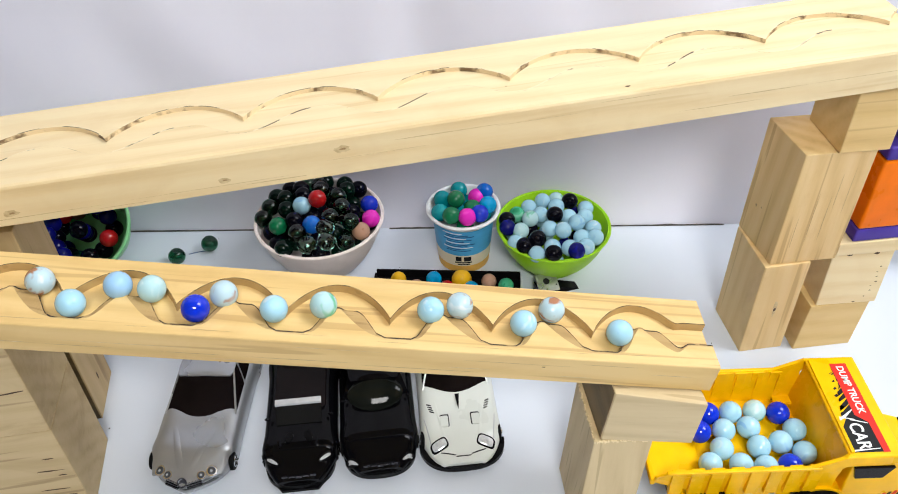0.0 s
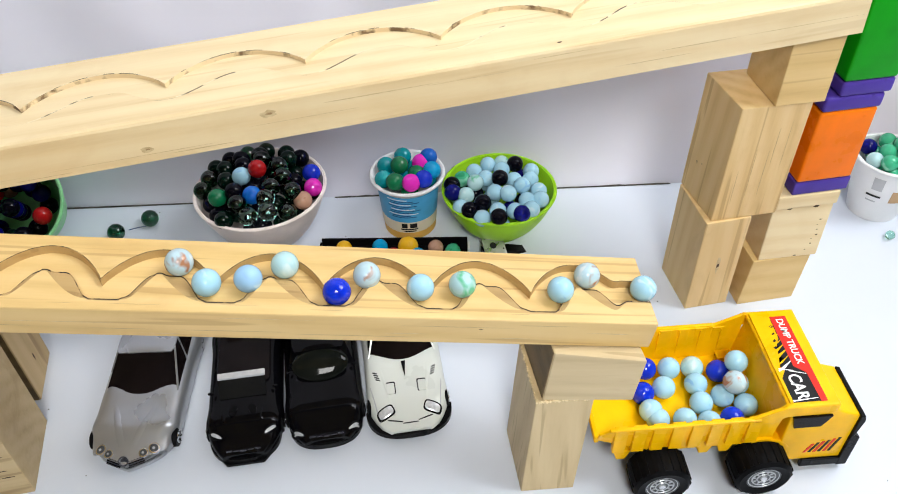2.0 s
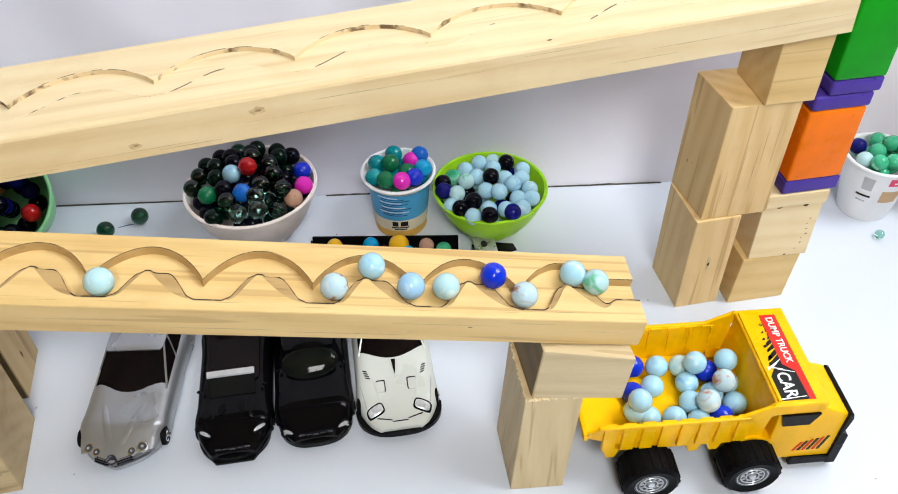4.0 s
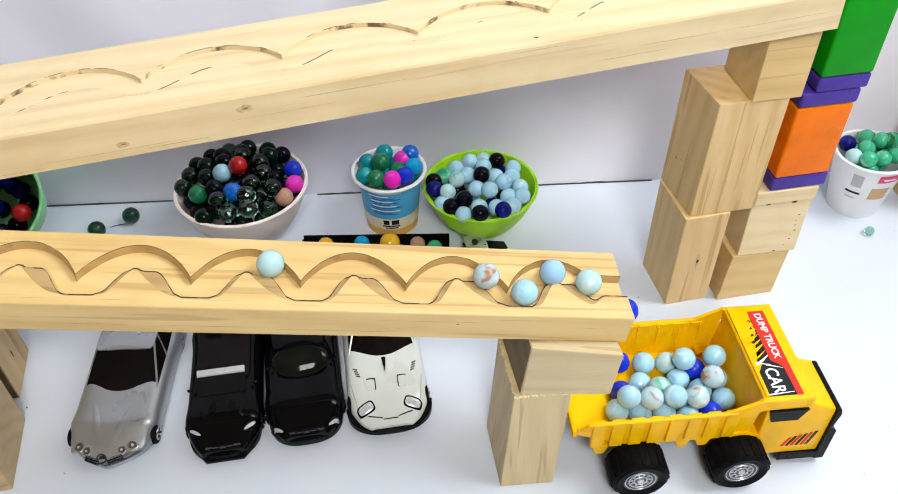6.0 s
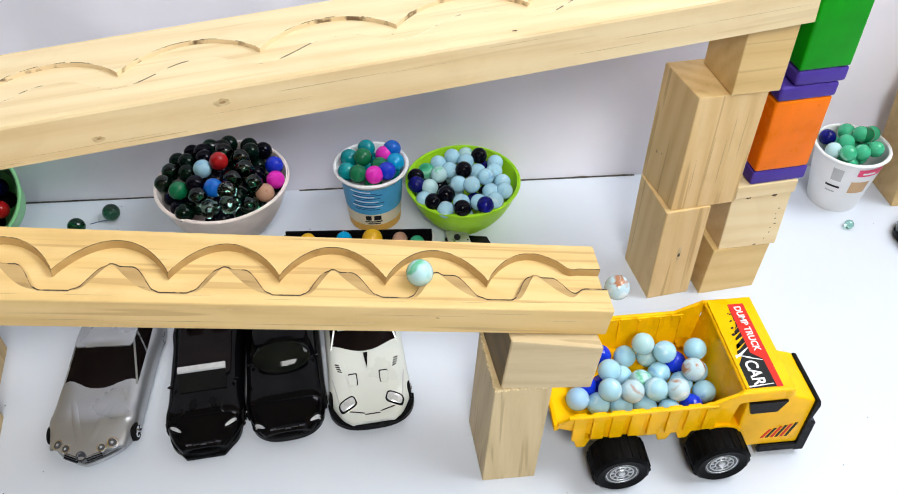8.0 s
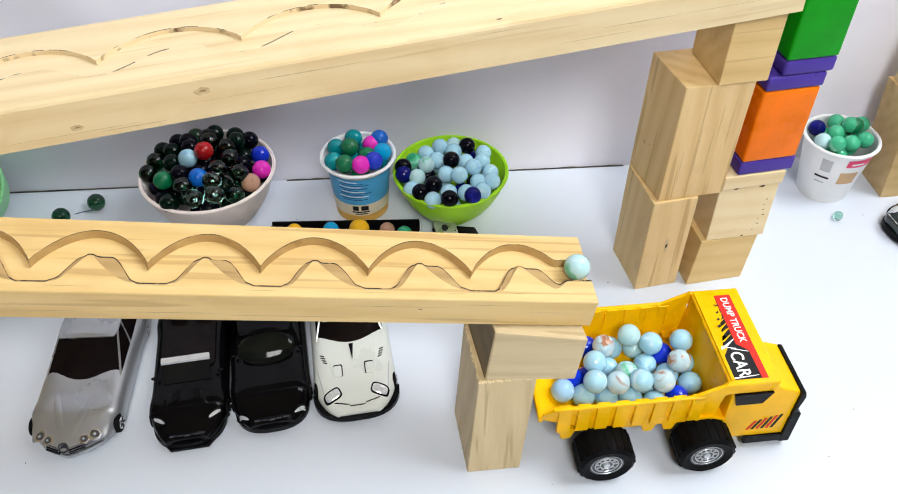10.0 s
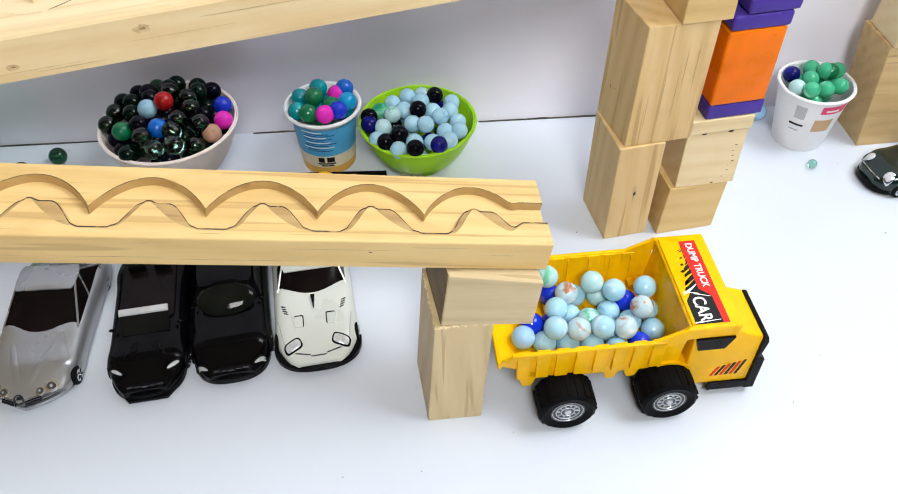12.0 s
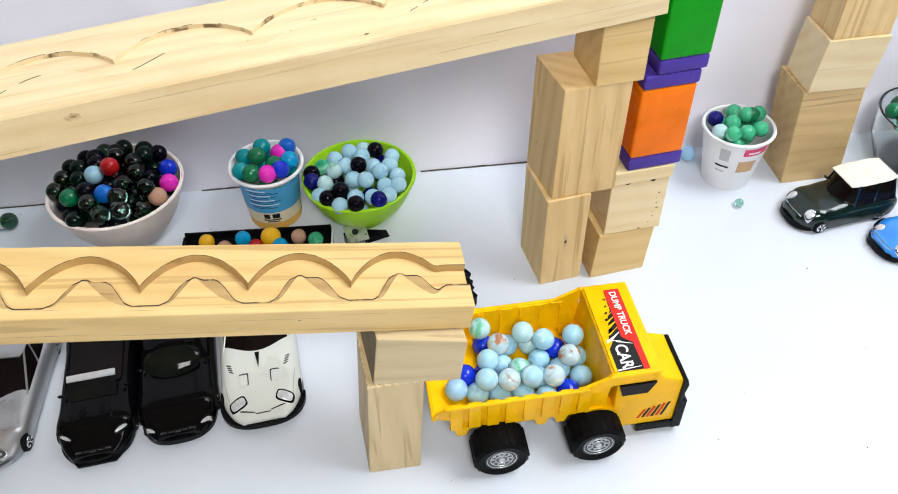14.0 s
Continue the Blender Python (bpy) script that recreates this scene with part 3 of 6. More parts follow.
behind = block(-0.3420, 0.3790, 0, 15, 0.0580, 0.0480, 0.1000, DARKER_Z, "upright pine block standing behind the stack")
block(-0.3430, 0.3800, 0.1003, 15, 0.0590, 0.0480, 0.0900, DARKER_Z, "pine block under the low end of the upper run")
block(-0.3480, 0.3900, 0.1906, 10, 0.0740, 0.0460, 0.0230, PINE_X, "thin pine block wedged below the upper run")
block(0.4690, 0.6195, 0, 7, 0.0590, 0.0450, 0.1030, TAN_X, "large knotty pine block near the white sheet", (-0.0070, 0.0030))
block(0.4640, 0.6200, 0.1033, 6, 0.0560, 0.0430, 0.0530, PALE_X, "pine block with slanted grain on the far pillar", (0.0015, -0.0030))
block(0.4690, 0.6190, 0.1566, 8, 0.0520, 0.0400, 0.0900, PINE_Z, "upright pine block on top of the far pillar")


# ---- knots and chips in the wood ----
def knot(parent, x, y, z, face, a, b, material, seed, turn=0.0, name="knot", label="dark knot in the wood"):
    """A flat uneven knot set in a block's front, side or top face."""
    rnd = random.Random(seed)
    bm = bmesh.new()
    ring = [bm.verts.new((a * (1 + rnd.uniform(-0.25, 0.25)) * math.cos(0.5236 * k), b * (1 + rnd.uniform(-0.25, 0.25)) * math.sin(0.5236 * k), 0.0)) for k in range(12)]
    top = bm.verts.new((0, 0, 0.00012))
    for k in range(12):
        bm.faces.new((ring[k], ring[(k + 1) % 12], top))
    spin = {"front": (90, 0, 0), "left": (90, 0, -90), "right": (90, 0, 90), "top": (0, 0, 0)}[face]
    return part(name, bm, material, parent, label, pose(x, y, z, *spin) @ pose(0, 0, 0.0002, 0, 0, turn), True)


KNOT = mottled("knot_wood", (0.26, 0.15, 0.06), (0.48, 0.32, 0.145), 420.0, 0.6)
SOFT_KNOT = mottled("pale_knot_wood", (0.50, 0.35, 0.17), (0.70, 0.55, 0.31), 240.0, 0.6)
DARK_CHIP = mottled("dark_chip", (0.03, 0.016, 0.007), (0.12, 0.065, 0.025), 300.0, 0.8)
STREAK = mottled("grain_streak_wood", (0.40, 0.27, 0.12), (0.54, 0.385, 0.18), 200.0, 0.6)
upper = bpy.data.objects["upper_marble_run"]
for seed, (x, z, a) in enumerate(((-0.4445, -0.0184, 0.0034), (-0.3731, -0.0092, 0.0046), (-0.5676, -0.0186, 0.0044))):
    knot(upper, x, 0, z, "front", a, a * 0.55, SOFT_KNOT, seed)
    knot(upper, x + 0.0004, -0.0001, z, "front", a * 0.42, a * 0.18, KNOT, seed + 40)
knot(upper, -0.1990, 0.0060, 0, "top", 0.0016, 0.0007, DARK_CHIP, 5)
knot(bpy.data.objects["lower_marble_run"], -0.1037, 0, -0.0082, "front", 0.0012, 0.0003, DARK_CHIP, 6)
knot(foot, 0.0191, 0, 0.0467, "front", 0.0012, 0.0022, DARK_CHIP, 7)
knot(foot, 0.0191, 0.0001, 0.0480, "front", 0.0020, 0.0090, SOFT_KNOT, 8)
knot(tall, -0.0030, 0.0351, 0.0309, "left", 0.0012, 0.0014, KNOT, 9)
for seed, (x, z, a) in enumerate(((0.0130, 0.0474, 0.0020), (0.0345, 0.0474, 0.0024), (0.0420, 0.0345, 0.0010), (0.0405, 0.0295, 0.0006), (0.0415, 0.0250, 0.0008), (0.0425, 0.0200, 0.0011), (0.0395, 0.0165, 0.0006), (0.0400, 0.0120, 0.0009), (0.0370, 0.0065, 0.0007), (0.0300, 0.0015, 0.0012))):
    knot(speckled, x + 0.0030 * z / 0.049, 0.0060 * z / 0.049, z, "front", a, a * 0.5, DARK_CHIP, 20 + seed)
# Dark plate over the front face: shade from the stack put into colour.
part("end_grain", box(0.0010, 0.0570, -0.0004, 0.0002, 0.0010, 0.0990), SHADED_DARK_WOOD, behind, "face coloured dark brown for the shade behind the stack")
knot(behind, 0.0580, 0.0223, 0.0258, "right", 0.0012, 0.0034, DARK_CHIP, 81)
for seed, (x, z, h) in enumerate(((0.0860, 0.0393, 0.0100), (0.0700, 0.0620, 0.0060))):
    knot(stack_top, x - 0.004, 0, z, "front", h, 0.0007, DARK_CHIP, 82 + seed, 4, "crack", "dark drying crack")
for seed, (x, z, h) in enumerate(((0.0810, 0.0511, 0.0090), (0.0850, 0.0640, 0.0040), (0.0780, 0.0300, 0.0100), (0.0880, 0.0450, 0.0030), (0.0860, 0.0220, 0.0050))):
    knot(stack_foot, x - 0.003, 0, z, "front", h, 0.0006, DARK_CHIP, 86 + seed, -3, "crack", "dark drying crack")
grain = random.Random(71)
lower = bpy.data.objects["lower_marble_run"]
for k in range(16):
    knot(lower, -0.02 - 0.031 * k - grain.uniform(0, 0.02), 0, grain.uniform(-0.018, -0.004), "front", grain.uniform(0.012, 0.035), grain.uniform(0.00012, 0.0003), STREAK if k % 2 else SOFT_KNOT, 100 + k, 0, "grain_streak", "thin darker grain streak")
for k in range(9):
    knot(lower, -0.03 - 0.05 * k - grain.uniform(0, 0.02), grain.uniform(0.0028, 0.0058), 0, "top", grain.uniform(0.006, 0.016), grain.uniform(0.00010, 0.00022), STREAK, 120 + k, 0, "grain_streak", "thin darker grain streak")
for k in range(12):
    knot(upper, -0.04 - 0.05 * k - grain.uniform(0, 0.03), 0, grain.uniform(-0.025, -0.004), "front", grain.uniform(0.015, 0.050), grain.uniform(0.00012, 0.0003), SOFT_KNOT, 140 + k, 0, "grain_streak", "thin darker grain streak")
for seed, (x, z, h) in enumerate(((0.0105, 0.030, 0.024), (0.0205, 0.042, 0.040), (0.0300, 0.040, 0.034), (0.0330, 0.066, 0.026), (0.0410, 0.062, 0.034))):
    knot(tall, x + 0.0020 * z / 0.099, 0.0010 * z / 0.099, z, "front", 0.00022, h * 0.62, STREAK, 60 + seed, 0, "grain_streak", "thin darker grain streak")


# ---- plastic bricks beside the pillar ----
def brick(x, y, z, turn, w, d, h, material, label, bevel=0.0018, seam=True):
    root = thing("plastic_brick", pose(x, y, z, 0, 0, turn), label, "toy brick", "stacked plastic bricks")
    part("body", box(0, w, 0, d, 0, h, bevel, 3), material, root, smooth=True)
    if seam:
        part("stud", lathe([(0.0, h + 0.0001), (0.0012, h + 0.0001)], 12), material, root, m=pose(w / 2, d / 2, 0))
        part("peg_mark", lathe([(0.0, 0.0), (0.0011, 0.0), (0.0011, 0.0004), (0.0, 0.0004)], 12), material, root, m=pose(w * 0.80, 0.0, h * 0.9, 90))
    return root


brick(0.2825, 0.5142, 0.1097, 12, 0.0445, 0.043, 0.0118, PURPLE, "flat violet plastic brick on a pine slab", 0.0016)
brick(0.2832, 0.5142, 0.1218, 12, 0.0430, 0.043, 0.0610, ORANGE, "tall orange plastic brick with a small peg mark", 0.0022)
brick(0.2838, 0.5142, 0.1831, 12, 0.0440, 0.043, 0.0115, PURPLE, "flat violet plastic brick with a rounded edge", 0.0026)
brick(0.2925, 0.5160, 0.1949, 12, 0.0385, 0.043, 0.0115, PURPLE, "flat violet plastic brick under the green one", 0.0026)
brick(0.2925, 0.5160, 0.2067, 12, 0.0385, 0.043, 0.0600, GREEN, "tall green plastic brick against the upper run's end", 0.0022)
brick(0.2925, 0.5160, 0.2670, 12, 0.0385, 0.043, 0.0160, DEEP_GREEN, "dark green plastic brick on top of the stack", 0.0026)


# ---- marbles ----
def ball_mesh(name, r, material):
    bm = bmesh.new()
    bmesh.ops.create_uvsphere(bm, u_segments=28, v_segments=16, radius=r)
    me = bpy.data.meshes.new(name)
    for f in bm.faces:
        f.smooth = True
    bm.to_mesh(me)
    bm.free()
    me.materials.append(material)
    return me


BALLS = {}
R = 0.008
WORDS = {
    "opal": (WHITE_MARBLE, "pale blue opal glass marble"), "mint": (MINT_MARBLE, "white and mint swirled glass marble"), "brown": (BROWN_MARBLE, "white glass marble with a brown wisp"),
    "sky": (SKY_MARBLE, "sky blue glass marble"), "blue": (BLUE_MARBLE, "shiny cobalt blue glass marble"), "navy": (NAVY_MARBLE, "dark navy blue glass marble"), "black": (BLACK_MARBLE, "shiny black glass marble"),
    "teal": (TEAL_MARBLE, "shiny teal glass marble"), "cyan": (CYAN_MARBLE, "bright cyan glass marble"), "azure": (AZURE_MARBLE, "azure blue glass marble"), "green": (GREEN_MARBLE, "shiny dark green glass marble"),
    "jade": (JADE_MARBLE, "jade green glass marble"), "pink": (PINK_MARBLE, "bright magenta pink marble"), "red": (RED_MARBLE, "deep red glass marble"), "tan": (TAN_MARBLE, "pearly tan brown marble"),
    "yellow": (YELLOW_MARBLE, "amber yellow glass marble"), "bottle": (DARK_GLASS, "clear bottle green glass marble"), "deep": (DEEP_MARBLE, "near black green glass marble"), "clear": (CLEAR_GREEN, "clear pale green glass marble"),
}


def marble(kind, x, y, z, where, group, r=R, turn=None):
    key = (kind, r)
    if key not in BALLS:
        BALLS[key] = ball_mesh("marble_" + kind, r, WORDS[kind][0])
    ob = new("marble", BALLS[key])
    t = turn or (random.uniform(0, 360), random.uniform(0, 360), random.uniform(0, 360))
    ob.matrix_basis = pose(x, y, z, *t)
    return tagged(ob, WORDS[kind][1] + " " + where, "marble", group)


def heap(cx, cy, radius, level, rise, named, fill, where, group, seed, r=R, layers=2, under=None, shrink=0.27, spread=1.0):
    """A heap of marbles in a round vessel: the known ones first, the gaps filled, then layers below."""
    rnd = random.Random(seed)
    placed = []
    dome = lambda x, y: level + rise * (1 - ((x - cx) ** 2 + (y - cy) ** 2) / radius ** 2)
    free = lambda p, gap: all((p[0] - q[0]) ** 2 + (p[1] - q[1]) ** 2 + (p[2] - q[2]) ** 2 > gap * gap for q in placed)
    for kind, pts in named.items():
        for x, y in pts:
            d = math.hypot(x - cx, y - cy)
            if d > radius - 1.25 * r:
                x, y = cx + (x - cx) * (radius - 1.25 * r) / d, cy + (y - cy) * (radius - 1.25 * r) / d
            for lift in range(5):
                p = (x, y, dome(x, y) + lift * 0.0010)
                if free(p, 1.92 * r):
                    break
            placed.append(p)
            marble(kind, *p, where, group, r)
    for layer in range(layers):
        reach = (radius - r * 1.05) * (1 - shrink * layer) * (spread if layer == 0 else 1.0)
        ring = reach
        while ring > 0.2 * r:
            count = max(1, int(6.2832 * ring / (1.98 * r)))
            for k in range(count):
                a = 6.2832 * (k + 0.5 * layer) / count + rnd.uniform(-0.06, 0.06)
                x, y = cx + ring * math.cos(a), cy + ring * math.sin(a)
                p = (x, y, dome(x, y) - layer * 1.5 * r + rnd.uniform(-0.001, 0.0008))
                if free(p, 1.86 * r):
                    placed.append(p)
                    marble(rnd.choice(under if under and layer else fill), *p, where, group, r)
            ring -= 1.75 * r
        for k in range(2000):
            a, d = rnd.uniform(0, 6.2832), reach * math.sqrt(rnd.random())
            x, y = cx + d * math.cos(a), cy + d * math.sin(a)
            p = (x, y, dome(x, y) - layer * 1.55 * r + rnd.uniform(-0.0015, 0.0008) - (0.001 if layer == 0 else 0))
            if free(p, 1.88 * r):
                placed.append(p)
                marble(rnd.choice(under if under and layer else fill), *p, where, group, r)
    return placed


# ---- vessels ----
def bowl(name, x, y, h, r_rim, r_base, material, label, rim_label, wall=0.0018, foot=0.004):
    root = thing(name, pose(x, y, 0), label, "bowl")
    prof = []
    n = 12
    for k in range(n + 1):
        u = k / n
        prof.append((r_base + (r_rim - r_base) * (0.55 * u + 0.45 * math.sin(u * 1.5708)), foot + (h - foot) * (0.6 * u + 0.4 * (1 - math.cos(u * 1.5708)))))
    inner = [(r - wall, z + wall * 0.6) for r, z in prof]
    part("body", lathe([(0.0, foot * 0.6), (r_base * 0.9, foot * 0.6)] + prof + inner[::-1] + [(0.0, foot + wall)], 72), material, root, smooth=True)
    part("rim", lathe([(r_rim + 0.0012 * math.cos(a * 0.7854), h + 0.0002 + 0.0011 * math.sin(a * 0.7854)) for a in range(8)], 72, closed_profile=True), material, root, rim_label, smooth=True)
    part("foot", lathe([(r_base * 0.78, 0.0), (r_base * 0.9, 0.0), (r_base * 0.94, foot), (r_base * 0.7, foot)], 48, closed_profile=True), material, root, smooth=True)
    return root


bowl("glass_marble_bowl", -0.145, 0.580, 0.060, 0.0570, 0.024, ROSE, "rose white plastic bowl heaped with dark glass marbles", "pale rolled rim")
heap(-0.145, 0.580, 0.0580, 0.0570, 0.019, {
    "green": [(-0.1756, 0.5564)], "opal": [(-0.1582, 0.5769)], "red": [(-0.1444, 0.5810)], "azure": [(-0.1445, 0.5546)], "blue": [(-0.1020, 0.5965)],
    "pink": [(-0.0974, 0.5772)], "tan": [(-0.1031, 0.5590)], "clear": [(-0.1317, 0.5492), (-0.1455, 0.5359), (-0.1284, 0.5379)], "bottle": [(-0.1119, 0.5614), (-0.1546, 0.5434)],
}, ["deep", "black", "bottle", "bottle"], "in the rose white bowl", "marbles in the rose bowl", 11, R, 3, ["deep", "black"], 0.13)

bowl("lime_bowl", 0.0645, 0.600, 0.0455, 0.0505, 0.026, LIME, "lime green plastic bowl full of pale marbles", "lime rolled rim")
heap(0.0645, 0.598, 0.0515, 0.0425, 0.010, {
    "opal": [(0.0543, 0.6311), (0.0669, 0.6203), (0.0418, 0.6195), (0.0524, 0.6063), (0.0776, 0.6039), (0.0926, 0.6085), (0.0994, 0.5940), (0.0845, 0.5927), (0.0887, 0.5795), (0.1005, 0.5790),
             (0.0607, 0.5862), (0.0722, 0.5811), (0.0784, 0.5660), (0.0946, 0.5636), (0.0632, 0.5655), (0.0284, 0.5700), (0.0481, 0.5540)],
    "mint": [(0.0353, 0.5857), (0.0433, 0.5961)], "jade": [(0.0311, 0.6098)], "black": [(0.0790, 0.6267), (0.0223, 0.5990), (0.0365, 0.5610), (0.0502, 0.5709), (0.0640, 0.5525), (0.0650, 0.6009)],
    "navy": [(0.0856, 0.5570), (0.0205, 0.5873)],
}, ["opal", "opal", "mint"], "in the lime bowl", "marbles in the lime bowl", 12, 0.0075, 2, ["black", "navy", "opal"], 0.18, 0.9)


def cup(name, x, y, h, r_rim, r_base, label, shoulder=0.0):
    root = thing(name, pose(x, y, 0), label, "cup")
    w = 0.001
    part("wall", lathe([(0.0, 0.002), (r_base - 0.001, 0.0015), (r_base, 0.0), (r_base + 0.0006, 0.002)] + ([(r_rim - 0.0042, h - shoulder), (r_rim - 0.0016, h - shoulder + 0.001), (r_rim - 0.0006, h - shoulder * 0.5), (r_rim - 0.0012, h - shoulder * 0.45)] if shoulder else []) + [(r_rim, h), (r_rim - w, h)] + ([(r_rim - 0.0054, h - shoulder - 0.001)] if shoulder else []) + [(r_base - w, 0.003), (0.0, 0.003)], 64), WHITE, root, smooth=True)
    part("rim", lathe([(r_rim + 0.0004 + 0.0017 * math.cos(a * 0.7854), h - 0.001 + 0.0015 * math.sin(a * 0.7854)) for a in range(8)], 64, closed_profile=True), WHITE, root, "rolled white rim", smooth=True)
    return root


def on_cup(name, root, h, r_rim, r_base, z0, z1, a0, a1, material, lift=0.0003, label=""):
    """A printed patch that follows the cup's wall between two heights and two angles."""
    at = lambda z: r_base + (r_rim - r_base) * z / h + lift
    n = max(2, int(abs(a1 - a0) / 6))
    prof = [(at(z0), z0), (at(z0) + 0.0001, z0), (at(z1) + 0.0001, z1), (at(z1), z1)]
    return part(name, lathe(prof, n, a0, a1 - a0), material, root, label, smooth=True)


CUP = (0.061, 0.0318, 0.0225)
yogurt = cup("paper_cup", -0.0175, 0.603, *CUP, "white cup with a blue and amber printed band, full of marbles", 0.0066)
SLEEVE = (0.0544, 0.0277, 0.0231)
on_cup("print_band", yogurt, *SLEEVE, 0.023, 0.0532, 0, 360, BLUE_PRINT, 0.0005, "blue printed band")
on_cup("print_band", yogurt, *SLEEVE, 0.010, 0.0227, 0, 360, CREAM_PRINT, 0.0005, "cream printed band")
on_cup("print_band", yogurt, *SLEEVE, 0.001, 0.0097, 0, 360, AMBER_PRINT, 0.0005, "amber printed band")
for k in range(12):
    on_cup("text_bar", yogurt, *SLEEVE, 0.0500 - 0.0019 * k, 0.0508 - 0.0019 * k, 234 + (k * 7) % 9, 272 + (k * 11) % 26, NAVY_PRINT if k % 3 else WHITE_PRINT, 0.0008)
for z0, z1, a0, a1 in ((0.0160, 0.0215, 258, 270), (0.0160, 0.0215, 275, 290), (0.0135, 0.0150, 256, 292), (0.0112, 0.0125, 262, 288)):
    on_cup("text_bar", yogurt, *SLEEVE, z0, z1, a0, a1, BLACK_PRINT, 0.0008)
heap(-0.0175, 0.603, 0.0335, 0.0605, 0.004, {
    "teal": [(-0.0232, 0.6235), (-0.0370, 0.6090), (-0.0375, 0.5900)], "green": [(-0.0240, 0.6030), (-0.0262, 0.5815), (-0.0085, 0.5960)], "pink": [(-0.0060, 0.6130), (-0.0120, 0.5800)],
    "azure": [(0.0035, 0.6200)], "cyan": [(0.0050, 0.5985)], "blue": [(0.0010, 0.5830)],
}, ["teal", "green"], "in the printed white cup", "marbles in the blue cup", 13, 0.0080, 2)

plain_cup = cup("paper_cup", 0.4180, 0.634, *CUP, "white cup with a pink print, full of green marbles")
on_cup("print_patch", plain_cup, *CUP, 0.047, 0.0555, 266, 312, PINK_PRINT, 0.0003, "pink printed patch")
on_cup("print_patch", plain_cup, *CUP, 0.026, 0.040, 262, 296, TAN_PRINT, 0.0003, "biscuit brown printed patch")
on_cup("print_patch", plain_cup, *CUP, 0.038, 0.052, 226, 244, GREY_PRINT, 0.0003, "grey printed patch")
on_cup("text_bar", plain_cup, *CUP, 0.030, 0.0322, 220, 246, BLACK_PRINT, 0.0004)
on_cup("text_bar", plain_cup, *CUP, 0.024, 0.0255, 222, 240, GREY_PRINT, 0.0004)
on_cup("text_bar", plain_cup, *CUP, 0.0495, 0.0515, 274, 296, WHITE_PRINT, 0.0006)
heap(0.4180, 0.634, 0.0335, 0.0605, 0.004, {"navy": [(0.3975, 0.6430)], "mint": [(0.3965, 0.6230)], "jade": [(0.4170, 0.6510), (0.4040, 0.6120), (0.4106, 0.6330), (0.4200, 0.6185), (0.4340, 0.6240), (0.4250, 0.640)], "green": [(0.4290, 0.6395)]},
     ["jade"], "in the plain white cup", "marbles in the white cup", 14, 0.0074, 2)
marble("sky", 0.3870, 0.6610, R, "on the tabletop beside the white cup", "loose marbles")
glass_chip = marble("clear", 0.4180, 0.5890, 0.0042, "lying on the tabletop before the cup", "loose marbles", 0.0042)

TUB = pose(-0.372, 0.585, 0.0265, 46, 0, 24)
tub = thing("green_tub", TUB, "tilted soft green plastic tub with dark marbles inside", "tub")
part("wall", lathe([(0.0, 0.0), (0.036, 0.0), (0.046, 0.072), (0.0445, 0.072), (0.035, 0.003), (0.0, 0.003)], 64), TUB_GREEN, tub, smooth=True)
part("rim", lathe([(0.0458 + 0.0016 * math.cos(a * 0.7854), 0.072 + 0.0014 * math.sin(a * 0.7854)) for a in range(8)], 64, closed_profile=True), TUB_GREEN, tub, "pale green rolled rim", smooth=True)
tub_rnd = random.Random(15)
for level in range(4):
    for k in range(1 if level > 3 else 7):
        a = radians(51 * k + 25 * level)
        d = 0.0 if k == 6 else 0.0235 + 0.001 * level
        w = TUB @ Vector((d * math.cos(a), d * math.sin(a) - 0.003, 0.0125 + 0.0132 * level))
        marble(tub_rnd.choice(["navy", "black", "navy", "deep", "tan", "black", "red"]), *w, "in the tilted green tub", "marbles in the green tub")

jar = thing("glass_bowl", pose(0.6070, 0.6450, 0), "clear glass bowl full of green glass marbles", "bowl")
part("wall", lathe([(0.0, 0.0), (0.034, 0.0), (0.046, 0.030), (0.048, 0.058), (0.0455, 0.058), (0.0435, 0.030), (0.032, 0.004), (0.0, 0.004)], 64), CLEAR, jar, smooth=True)
heap(0.6070, 0.6450, 0.041, 0.048, 0.008, {}, ["bottle", "clear", "green", "bottle"], "in the clear glass bowl", "marbles in the glass bowl", 16, R, 2)

marble("bottle", -0.2633, 0.5968, R, "on the tabletop by the sheet", "loose marbles")
marble("bottle", -0.2888, 0.5768, R, "on the tabletop by the sheet", "loose marbles")
hair = bpy.data.curves.new("thread", "CURVE")
hair.dimensions, hair.bevel_depth = "3D", 0.00035
sp = hair.splines.new("POLY")
sp.points.add(5)
for k in range(6):
    u = k / 5
    sp.points[k].co = (-0.283 + 0.020 * u, 0.5885 + 0.006 * u + 0.0015 * math.sin(3 * u), 0.0004, 1)
hair.materials.append(NAVY_PRINT)
tagged(new("thread", hair), "thin dark thread lying between two marbles", "thread")

# ---- black tray with marbles, metal bracket ----
tray = thing("black_tray", pose(-0.0285, 0.5440, 0, 0, 0, 2.0), "flat black tray holding a row of coloured marbles", "tray")
part("base", box(-0.066, 0.066, -0.030, 0.026, 0.0005, 0.002, 0.0004), CARD, tray)
part("back_lip", box(-0.066, 0.066, 0.0262, 0.028, 0.0005, 0.010, 0.0004), CARD, tray)
part("end_lip", box(-0.068, -0.0662, -0.030, 0.028, 0.0005, 0.005, 0.0004), CARD, tray)
